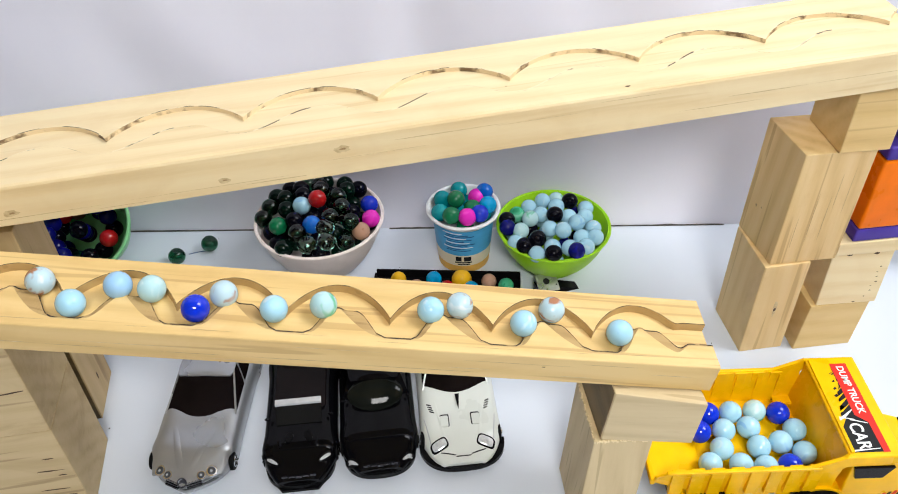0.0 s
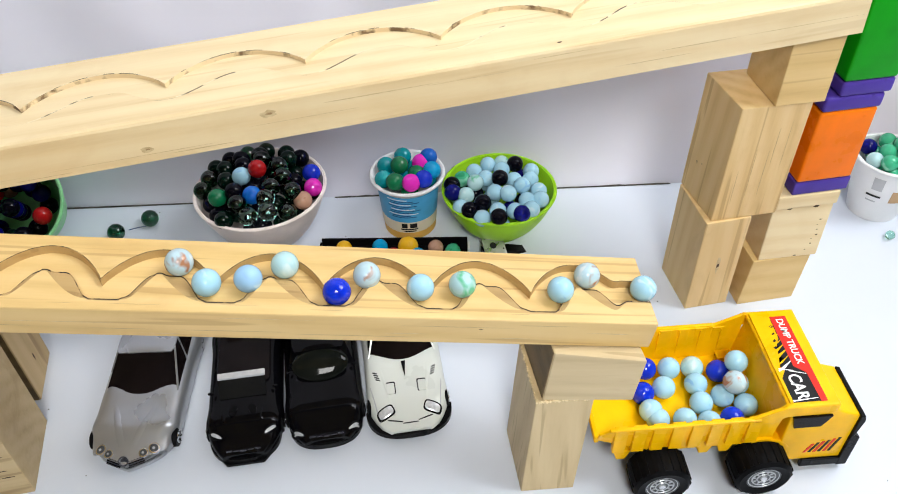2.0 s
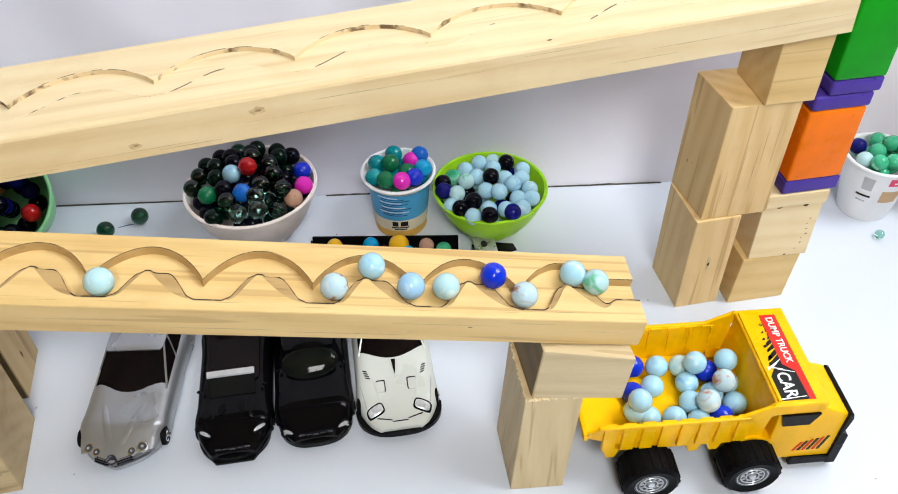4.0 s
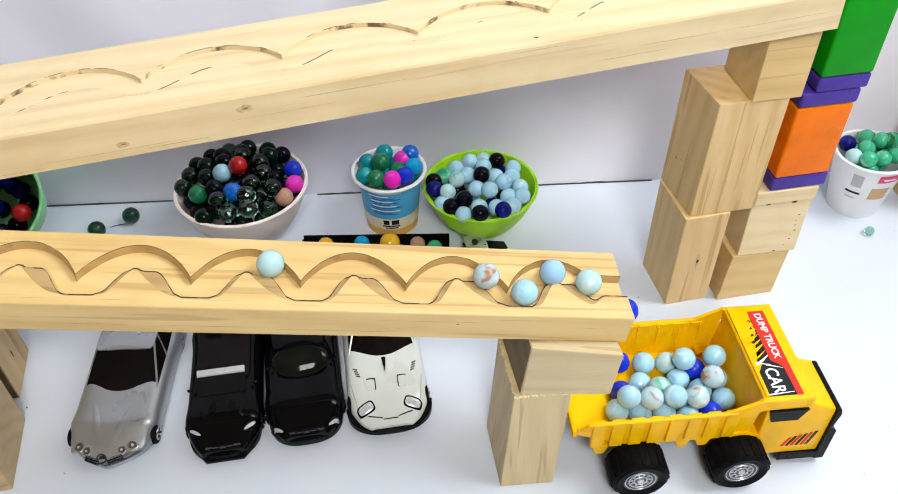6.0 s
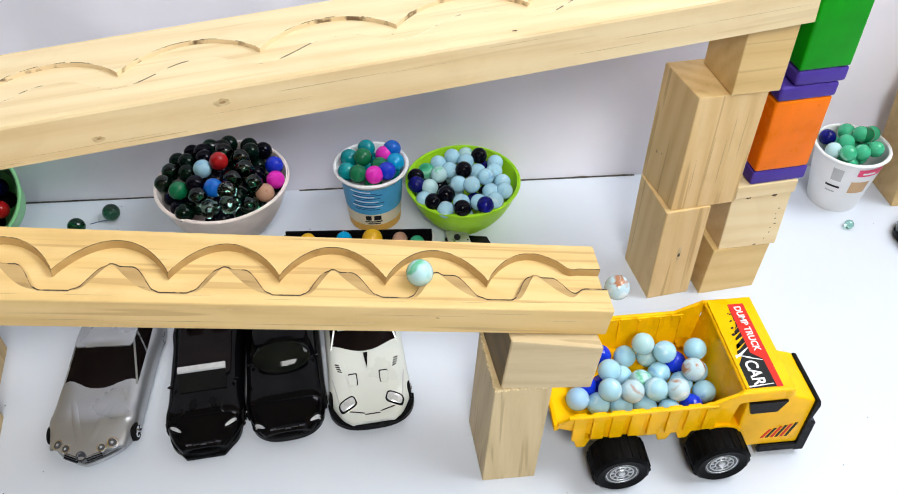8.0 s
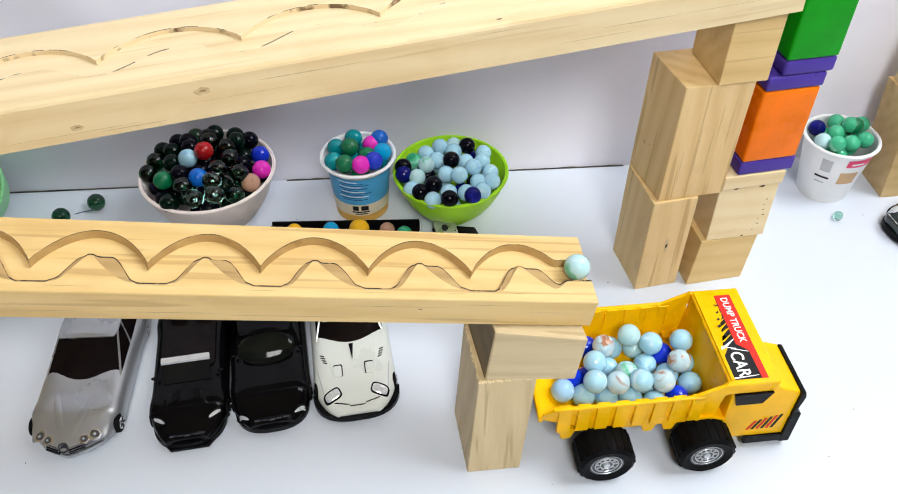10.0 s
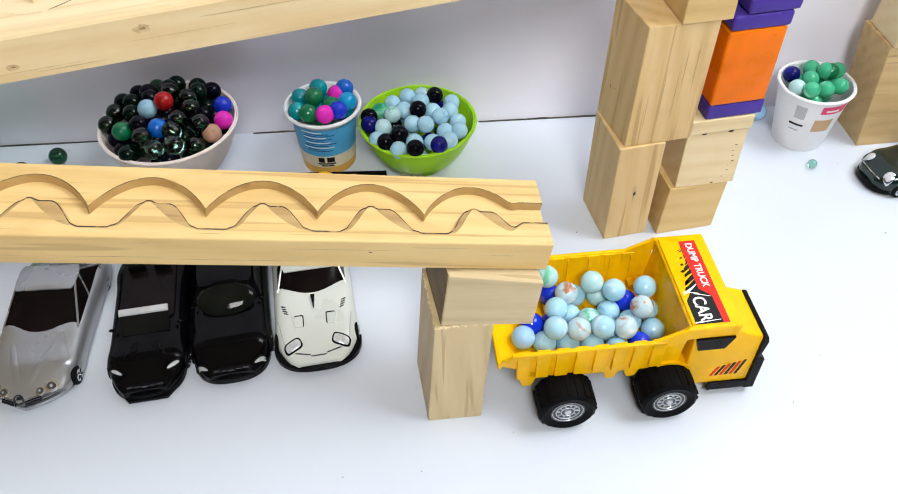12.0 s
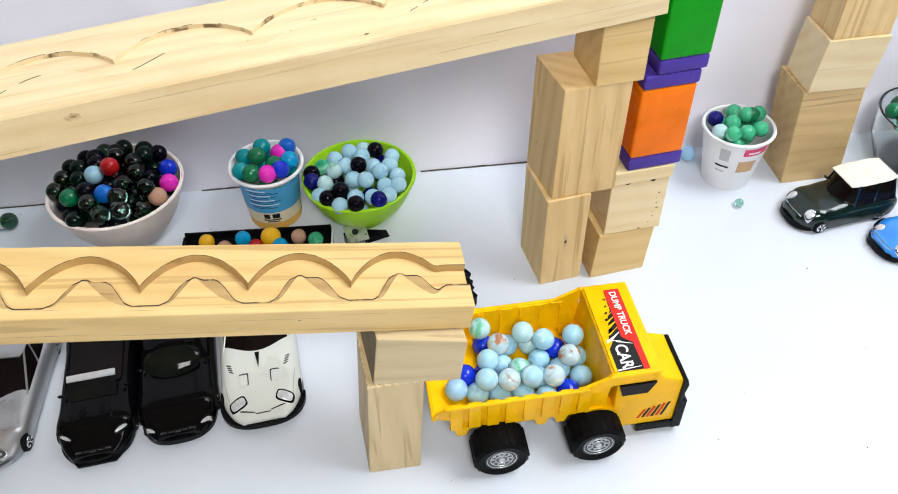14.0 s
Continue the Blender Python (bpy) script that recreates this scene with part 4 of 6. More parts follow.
part("end_lip", box(0.0662, 0.068, -0.030, 0.028, 0.0005, 0.005, 0.0004), WHITE, tray, "white end strip")
for kind, x, y, r in (("yellow", -0.0735, 0.5575, 0.0072), ("tan", -0.0560, 0.5490, 0.0070), ("cyan", -0.0415, 0.5600, 0.0072), ("red", -0.0285, 0.5500, 0.0068), ("cyan", -0.0070, 0.5500, 0.0070), ("yellow", -0.0160, 0.5590, 0.0092), ("tan", 0.0085, 0.5605, 0.0070), ("jade", 0.0240, 0.5560, 0.0070)):
    marble(kind, x, y, 0.002 + r, "on the flat black tray", "marbles on the tray", r)
strip = tagged(part("black_strip", box(-0.030, 0.030, -0.003, 0.003, 0.0, 0.002, 0.0004), CARD, m=pose(-0.130, 0.543, 0, 0, 0, 3)), "short black plastic strip on the tabletop", "strip")



def ragged_strip(length, n, seed):
    """A ragged black strip, its jagged right side shaped to fit the camera's view."""
    rnd = random.Random(seed)
    bm = bmesh.new()
    rows = []
    for k in range(n + 1):
        y = length * k / n
        e = rnd.uniform(-0.0035, 0.0030)
        rows.append([bm.verts.new(c) for c in ((-0.022, y, 0.0), (0.004 + e, y, 0.0), (0.005 + e + rnd.uniform(-0.001, 0.001), y, 0.005), (0.001 + e, y + rnd.uniform(-0.001, 0.001), 0.010 + rnd.uniform(-0.002, 0.002)), (-0.022, y, 0.007))])
    for a, b in zip(rows, rows[1:]):
        for i in range(5):
            bm.faces.new((a[i], a[(i + 1) % 5], b[(i + 1) % 5], b[i]))
    bm.faces.new(rows[0])
    bm.faces.new(rows[-1][::-1])
    return bm


tagged(part("black_scrap", ragged_strip(0.040, 16, 3), CARD, m=pose(0.1600, 0.4760, 0, 0, 0, 12)), "ragged black strip placed on the tabletop to fit the camera's view", "scrap")

bracket = thing("metal_bracket", pose(0.0605, 0.5590, 0, 0, 0, 22), "small bent steel bracket with a hole, on a black stand", "bracket")
part("leg", prism([(-0.010, 0.0), (-0.0085, 0.0), (-0.0085, 0.0100), (-0.010, 0.0100)], -0.006, 0.007, 0.0003), BLACK_PLASTIC, bracket, "black plastic leg")
plate = part("plate", box(-0.010, 0.010, -0.0085, 0.0085, 0.0, 0.0014, 0.0004), STEEL, bracket, "bright steel plate", pose(0.0, 0.0, 0.0118, 28, 6, 0))
part("hole", lathe([(0.0, 0.0), (0.0030, 0.0), (0.0030, 0.0002), (0.0, 0.0002)], 20), BLACK_PRINT, plate, "dark round hole", pose(-0.001, 0.001, 0.0014))
part("leg", prism([(0.007, 0.0), (0.0085, 0.0), (0.0085, 0.0110), (0.007, 0.0110)], -0.004, 0.006, 0.0003), BLACK_PLASTIC, bracket, "black plastic leg")
part("foot", prism([(0.0088, 0.0), (0.030, 0.0), (0.0095, 0.0085)], -0.005, 0.005, 0.0003), BLACK_PLASTIC, bracket, "pointed black foot")


# ---- dump truck ----
truck = thing("toy_dump_truck", pose(0.2055, 0.3815, 0, 0, 0, 6.7), "yellow plastic toy dump truck loaded with glass marbles", "toy truck")


def bed_mesh():
    """The open tipper bed: floor, flared sides, slanted front, floor rising to the tail."""
    t = 0.0016
    bm = bmesh.new()
    spine = [(-0.084, 0.0535, 0.060), (-0.075, 0.0495, 0.0640), (-0.045, 0.0360, 0.0650), (0.012, 0.0360, 0.0650), (0.028, 0.0360, 0.0700), (0.034, 0.0360, 0.0775)]
    rows = []
    for x, z, top in spine:
        rows.append([bm.verts.new(c) for c in ((x, -0.0400, top), (x, -0.0385, top), (x, -0.0365, z), (x, 0.0365, z), (x, 0.0385, top), (x, 0.0400, top), (x, 0.0380, z - t), (x, -0.0380, z - t))])
    for a, b in zip(rows, rows[1:]):
        for i in range(8):
            j = (i + 1) % 8
            bm.faces.new((a[i], a[j], b[j], b[i]))
    bm.faces.new(rows[0])
    bm.faces.new(rows[-1][::-1])
    return bm


bed = part("bed", bed_mesh(), YELLOW, truck)
part("front_wall", prism([(0.0305, 0.0362), (0.0365, 0.0775), (0.0385, 0.0775), (0.0330, 0.0362)], -0.0379, 0.0379), YELLOW, bed)
part("tail_lip", box(-0.0865, -0.0835, -0.0385, 0.0385, 0.0500, 0.0555, 0.0008), YELLOW, bed)
for k in range(8):
    x = -0.070 + 0.0125 * k
    for side in (-1, 1):
        rib = prism([(x - 0.0042, 0.0400), (x - 0.0042, 0.0655), (x + 0.0042, 0.0655), (x + 0.0042, 0.0400)], 0.0376, 0.0412, 0.0005)
        for v in rib.verts:
            v.co.y *= side
        part("rib", rib, YELLOW, bed)
for k in range(6):
    x = -0.055 + 0.0150 * k
    part("inner_rib", box(x - 0.0004, x + 0.0004, 0.0366, 0.0378, 0.0400, 0.0640, 0.0), YELLOW, bed)
for side in (-1, 1):
    part("rail", box(-0.078, 0.020, side * 0.0405 - 0.0014, side * 0.0405 + 0.0014, 0.0640, 0.0662, 0.0007), YELLOW, bed, "rounded top rail")
canopy = part("canopy", box(0.0350, 0.0690, -0.0410, 0.0410, 0.0725, 0.0760, 0.0013, 3), YELLOW, truck, smooth=True)
for side in (-1, 1):
    gusset = prism([(0.012, 0.0652), (0.034, 0.0757), (0.068, 0.0750), (0.068, 0.0680), (0.036, 0.0660), (0.028, 0.0600), (0.012, 0.0630)], 0.0386, 0.0412, 0.0006)
    for v in gusset.verts:
        v.co.y *= side
    part("gusset", gusset, YELLOW, canopy)
DECAL = 0.0761
flames = bmesh.new()
flames.faces.new([flames.verts.new((x, y, DECAL + 0.0002)) for x, y in ((0.0608, 0.0340), (0.0500, 0.0340), (0.0492, 0.0150), (0.0462, 0.0100), (0.0478, 0.0070), (0.0440, 0.0010), (0.0462, -0.0020), (0.0412, -0.0090), (0.0432, -0.0120), (0.0385, -0.0190), (0.0385, -0.0375), (0.0608, -0.0375))])
bmesh.ops.triangulate(flames, faces=flames.faces[:])
bmesh.ops.recalc_face_normals(flames, faces=flames.faces[:])
sticker = part("sticker", flames, BLACK_PRINT, canopy, "black, red and yellow printed sticker")
for k in range(4):
    x, y = 0.0465 - 0.0012 * k, 0.0260 - 0.0062 * k
    fleck = bmesh.new()
    fleck.faces.new([fleck.verts.new((x + dx, y + dy, DECAL + 0.00025)) for dx, dy in ((0, 0), (0.0022, 0.0012), (0.0030, -0.0006), (0.0010, -0.0016))])
    part("sticker_stripe", fleck, BLACK_PRINT, sticker)
band = bmesh.new()
zb = DECAL + 0.0003
band.faces.new([band.verts.new(c) for c in ((0.0500, 0.0345, zb), (0.0500, -0.0090, zb), (0.0565, -0.0150, zb), (0.0570, -0.0378, zb), (0.0612, -0.0378, zb), (0.0612, 0.0345, zb))])
part("sticker_band", band, RED_PRINT, sticker, "red printed band")
for k in range(10):
    y = -0.010 + 0.0046 * k
    w = (0.0016, 0.0009, 0.0022)[k % 3]
    stripe = bmesh.new()
    z = DECAL + 0.00035
    stripe.faces.new([stripe.verts.new(c) for c in ((0.0383, y - 0.0035, z), (0.0383, y - 0.0035 + w, z), (0.0440, y + w * 1.1, z), (0.0499, y + 0.0050 + w * 0.4, z), (0.0499, y + 0.0050, z), (0.0440, y - 0.0004, z))])
    part("sticker_stripe", stripe, YELLOW if k else WHITE_PRINT, sticker)
for x0, y0, x1, y1 in ((0.0395, -0.0110, 0.0490, -0.0128), (0.0392, -0.0368, 0.0560, -0.0352), (0.0455, -0.0130, 0.0560, -0.0160)):
    flash = bmesh.new()
    flash.faces.new([flash.verts.new(c) for c in ((x0, y0, zb), (x0, y0 + 0.0012, zb), (x1, y1 + 0.0005, zb), (x1, y1, zb))])
    part("sticker_stripe", flash, WHITE_PRINT, sticker)
writing("sticker_title", "DUMP TRUCK", 0.0066, WHITE_PRINT, canopy, pose(0.0555, 0.0120, DECAL + 0.0006, 0, 0, -90), 0.0001, 0.96, 0.00014)
writing("sticker_word", "CAR", 0.0118, WHITE_PRINT, canopy, pose(0.0466, -0.0255, DECAL + 0.0005, 0, 0, -90), 0.0001, 0.86, 0.00022)


cab = part("cab", prism([(0.040, 0.0130), (0.040, 0.0720), (0.0665, 0.0720), (0.0725, 0.0660), (0.0868, 0.0605), (0.0880, 0.0560), (0.0880, 0.0130)], -0.0402, 0.0005, 0.0014, 3), YELLOW, truck, "yellow half cab", smooth=True)
part("side_window", prism([(0.0435, 0.0540), (0.0405, 0.0650), (0.0665, 0.0650), (0.0615, 0.0540)], -0.0420, -0.0398), CAR_GLASS, cab, "black cab window")
for k in range(6):
    x = 0.0590 + 0.0034 * k
    part("side_stripe", prism([(x, 0.0215), (x + 0.0018, 0.0215), (x + 0.0056, 0.0310 + 0.0011 * k), (x + 0.0038, 0.0310 + 0.0011 * k)], -0.0406, -0.0399), BLACK_PRINT if k % 2 else RED_PRINT, cab)
part("side_trim", box(0.0600, 0.0905, -0.0420, -0.0385, 0.0060, 0.0135, 0.0008), BLACK_PLASTIC, cab, "black lower side trim")
part("front_panel", prism([(0.0862, 0.0050), (0.0862, 0.0622), (0.0893, 0.0615), (0.0908, 0.0560), (0.0888, 0.0405), (0.0932, 0.0370), (0.0935, 0.0050)], -0.0422, -0.0010, 0.0008), BLACK_PLASTIC, cab, "black front panel and bumper")
deck = part("deck", prism([(0.040, 0.0130), (0.040, 0.0340), (0.0800, 0.0320), (0.0815, 0.0130)], 0.0008, 0.0390, 0.0012, 3), YELLOW, truck, smooth=True)
part("deck_grille", box(0.0817, 0.0845, 0.0030, 0.0380, 0.0080, 0.0300, 0.0008), BLACK_PLASTIC, deck)
for side in (-1, 1):
    part("fender", lathe([(0.0212, -0.0055), (0.0232, -0.0055), (0.0232, 0.0055), (0.0212, 0.0055)], 20, 10, 100, True), YELLOW, truck, m=pose(0.0272, side * 0.0350, 0.0180, 90))
part("chassis", box(-0.066, 0.080, -0.020, 0.020, 0.012, 0.0340, 0.001), BLACK_PLASTIC, truck)
for x in (-0.066, -0.010, 0.004):
    part("tipping_arm", prism([(x - 0.0060, 0.0360), (x + 0.0060, 0.0360), (x + 0.0030, 0.0265), (x - 0.0030, 0.0265)], -0.0378, -0.0300, 0.001), YELLOW, truck)


def wheel(x, side):
    w = part("wheel", lathe([(0.0115, -0.0108), (0.0165, -0.0113), (0.0188, -0.0095), (0.0193, -0.0055), (0.0193, 0.0055), (0.0188, 0.0095), (0.0165, 0.0113), (0.0115, 0.0102)], 48), RUBBER, truck, "black rubber tyre on a grey hub", pose(x, side * 0.0466, 0.0195, 90 * -side), True)
    part("hub", lathe([(0.0, 0.0080), (0.0035, 0.0096), (0.0055, 0.0085), (0.0085, 0.0085), (0.0105, 0.0098), (0.0116, 0.0098), (0.0116, -0.0090), (0.0, -0.0090)], 40), HUB, w, "grey hub", None, True)
    for r in (0.0044, 0.0078, 0.0104):
        part("hub_ring", lathe([(r + 0.00045 * math.cos(a * 1.0472), 0.0094 + 0.00045 * math.sin(a * 1.0472)) for a in range(6)], 40, closed_profile=True), HUB_RING, w, "silver ring", smooth=True)
    for k in range(10):
        part("hub_spoke", box(0.0050, 0.0074, -0.0005, 0.0005, 0.0084, 0.0092), HUB_RING, w, m=pose(0, 0, 0, 0, 0, 36 * k))
    part("hub_cap", lathe([(0.0, 0.0105), (0.0022, 0.0102), (0.0026, 0.0085)], 20), HUB_RING, w, smooth=True)
    for k in range(20):
        a = radians(18 * k)
        part("tread_block", box(-0.0011, 0.0011, -0.0012, 0.0012, -0.0090, 0.0090, 0.0), RUBBER, w, m=pose(0.0186 * math.cos(a), 0.0186 * math.sin(a), 0, 0, 0, 18 * k))
    return w


for x in (-0.0414, 0.0270):
    for side in (-1, 1):
        wheel(x, side)
    part("axle", lathe([(0.0, -0.045), (0.002, -0.045), (0.002, 0.045), (0.0, 0.045)], 12), BLACK_PLASTIC, truck, m=pose(x, 0, 0.0195, 90))


# ---- toy cars ----
def rib(spec, u):
    """Half width, underside and top of a car's body at u from tail (0) to nose (1)."""
    k1, k0 = max(0.0, (u - 0.74) / 0.26), max(0.0, (0.14 - u) / 0.14)
    half = spec["width"] / 2 * math.sqrt(1 - (1 - spec["nose"] ** 2) * k1 ** 2.2) * math.sqrt(1 - 0.36 * k0 ** 2)
    half *= 1 + spec["swell"] * (math.exp(-((u - 0.80) / 0.07) ** 2) + math.exp(-((u - 0.20) / 0.07) ** 2))
    top = spec["waist"] + (spec["hood"] - spec["waist"]) * soft(u, 0.55, 0.72)
    top = top + (spec["front"] - top) * soft(u, 0.80, 1.0) + (0.018 - top) * (1 - soft(u, 0.0, 0.2))
    low = 0.0045 + 0.0035 * (soft(u, 0.90, 1.0) + 1 - soft(u, 0.0, 0.10))
    return half, low, top


def vee(spec, u, v):
    """How far a pointed nose falls back at v across the width."""
    return spec["vee"] * abs(v) ** 1.2 * soft(u, 0.66, 1.0)


def body_mesh(spec, n=34, m=20):
    """A car's lower body as rounded ribs from tail (-x) to nose (+x)."""
    bm = bmesh.new()
    rows = []
    for i in range(n + 1):
        u = i / n
        half, low, top = rib(spec, u)
        row = []
        for k in range(m + 1):
            a = math.pi * k / m
            cy, cz = math.cos(a), math.sin(a)
            v = math.copysign(abs(cy) ** 0.42, cy)
            row.append(bm.verts.new((spec["length"] * (u - 0.5) - vee(spec, u, v), half * v, low + (top - low) * cz ** 0.62)))
        rows.append(row)
    for a, b in zip(rows, rows[1:]):
        for k in range(m):
            bm.faces.new((a[k], a[k + 1], b[k + 1], b[k]))
        bm.faces.new((a[m], a[0], b[0], b[m]))
    bm.faces.new(rows[0])
    bm.faces.new(rows[-1][::-1])
    return bm


def on_body(spec, x, y):
    """Height of the body's skin over a local place."""
    u = x / spec["length"] + 0.5
    for k in range(4):
        half = rib(spec, min(1.0, u))[0]
        u = (x + vee(spec, min(1.0, u), min(1.0, abs(y) / half))) / spec["length"] + 0.5
    half, low, top = rib(spec, min(1.0, u))
    cy = min(0.999, abs(y) / half) ** (1 / 0.42)
    return low + (top - low) * math.sin(math.acos(cy)) ** 0.62


def patch(spec, x, y, a, b, yaw, lift, power=2.0, n=24):
    """A thin raised lens or panel that follows the skin, rounded by power."""
    bm = bmesh.new()
    c, s = math.cos(radians(yaw)), math.sin(radians(yaw))
    rings = []
    for q in (0.0, 0.5, 0.85, 1.0, 1.03):
        ring = []
        for k in range(n if q else 1):
            t = 2 * math.pi * k / n
            p = a * q * math.copysign(abs(math.cos(t)) ** (2 / power), math.cos(t))
            r = b * q * math.copysign(abs(math.sin(t)) ** (2 / power), math.sin(t))
            xx, yy = x + p * c - r * s, y + p * s + r * c
            ring.append(bm.verts.new((xx, yy, on_body(spec, xx, yy) + (lift if q < 1.0 else 0.7 * lift if q == 1.0 else -0.0006))))
        rings.append(ring)
    for k in range(n):
        bm.faces.new((rings[0][0], rings[1][k], rings[1][(k + 1) % n]))
        for p, q in zip(rings[1:], rings[2:]):
            bm.faces.new((p[k], q[k], q[(k + 1) % n], p[(k + 1) % n]))
    bmesh.ops.recalc_face_normals(bm, faces=bm.faces)
    return bm


def cabin_mesh(x0, x1, f0, f1, width, low, high, top_width, n=8):
    """The glasshouse: x0..x1 at the waist, f0..f1 at the roof."""
    bm = bmesh.new()
    rows = []
    for k in range(n + 1):
        u = k / n
        e = 1 - (1 - u) ** 1.0
        a, b = x0 + (f0 - x0) * e, x1 + (f1 - x1) * e
        w = (width + (top_width - width) * u ** 1.3) / 2
        z = low + (high - low) * u
        arc = [-1 + 2 * q / 10 for q in range(11)]
        ring = [(a + 0.004 * v * v, w * v) for v in arc][::-1] + [(b - 0.0150 * abs(v) ** 2.1 * (1 - 0.55 * u), w * v) for v in arc]
        rows.append([bm.verts.new((x, y, z)) for x, y in ring])
    for a, b in zip(rows, rows[1:]):
        for k in range(22):
            j = (k + 1) % 22
            bm.faces.new((a[k], a[j], b[j], b[k]))
    bm.faces.new(rows[0])
    bm.faces.new(rows[-1][::-1])
    return bm


def roof_mesh(f0, f1, width, z, rise=0.0016, n=8):
    bm = bmesh.new()
    rows = []
    for i in range(n + 1):
        u = i / n
        x = f0 + (f1 - f0) * u
        row = []
        for k in range(n + 1):
            v = 2 * k / n - 1
            edge = (1 - (2 * u - 1) ** 4) * (1 - v ** 4)
            row.append(bm.verts.new((x, v * width / 2 * (1 - 0.10 * (2 * u - 1) ** 4), z + rise * edge)))
        rows.append(row)
    for a, b in zip(rows, rows[1:]):
        for k in range(n):
            bm.faces.new((a[k], a[k + 1], b[k + 1], b[k]))
    ext = bmesh.ops.extrude_face_region(bm, geom=bm.faces[:])
    for v in ext["geom"]:
        if isinstance(v, bmesh.types.BMVert):
            v.co.z = z - 0.0010
    return bm


def front_lip(L, W, reach, z0, z1, back=0.020, n=22):
    """A bumper that follows the rounded nose."""
    bm = bmesh.new()
    rings = []
    for z in (z0, z1):
        out = []
        for k in range(n + 1):
            a = radians(-88 + 176 * k / n)
            x, y = math.cos(a), math.sin(a)
            out.append(bm.verts.new((L - back + (back + reach) * math.copysign(abs(x) ** 0.8, x), W * 0.5 * math.copysign(abs(y) ** 0.75, y), z)))
        rings.append(out)
    bm.faces.new(rings[0])
    bm.faces.new(rings[1][::-1])
    for k in range(n + 1):
        j = (k + 1) % (n + 1)
        bm.faces.new((rings[0][k], rings[0][j], rings[1][j], rings[1][k]))
    return bm


def nose_lip(L, half, point, reach, z0, z1, back=0.010, n=16):
    """A bar across a pointed nose, following its vee and its rounded corners."""
    bm = bmesh.new()
    rows = []
    for k in range(n + 1):
        v = 2 * k / n - 1
        x = L + reach - 0.0030 - point * abs(v) ** 1.2 - 0.0055 * abs(v) ** 7
        rows.append([bm.verts.new(c) for c in ((x - back, half * v, z0), (x - 0.0006, half * v, z0), (x, half * v, (z0 + z1) / 2), (x - 0.0006, half * v, z1), (x - back, half * v, z1))])
    for a, b in zip(rows, rows[1:]):
        for i in range(5):
            bm.faces.new((a[i], a[(i + 1) % 5], b[(i + 1) % 5], b[i]))
    bm.faces.new(rows[0])
    bm.faces.new(rows[-1][::-1])
    return bm


def ellipsoid(x, y, z, a, b, c, tilt=0.0, yaw=0.0):
    bm = bmesh.new()
    bmesh.ops.create_uvsphere(bm, u_segments=18, v_segments=10, radius=1.0, matrix=pose(x, y, z, 0, tilt, yaw) @ Matrix.Diagonal((a, b, c, 1)))
    return bm


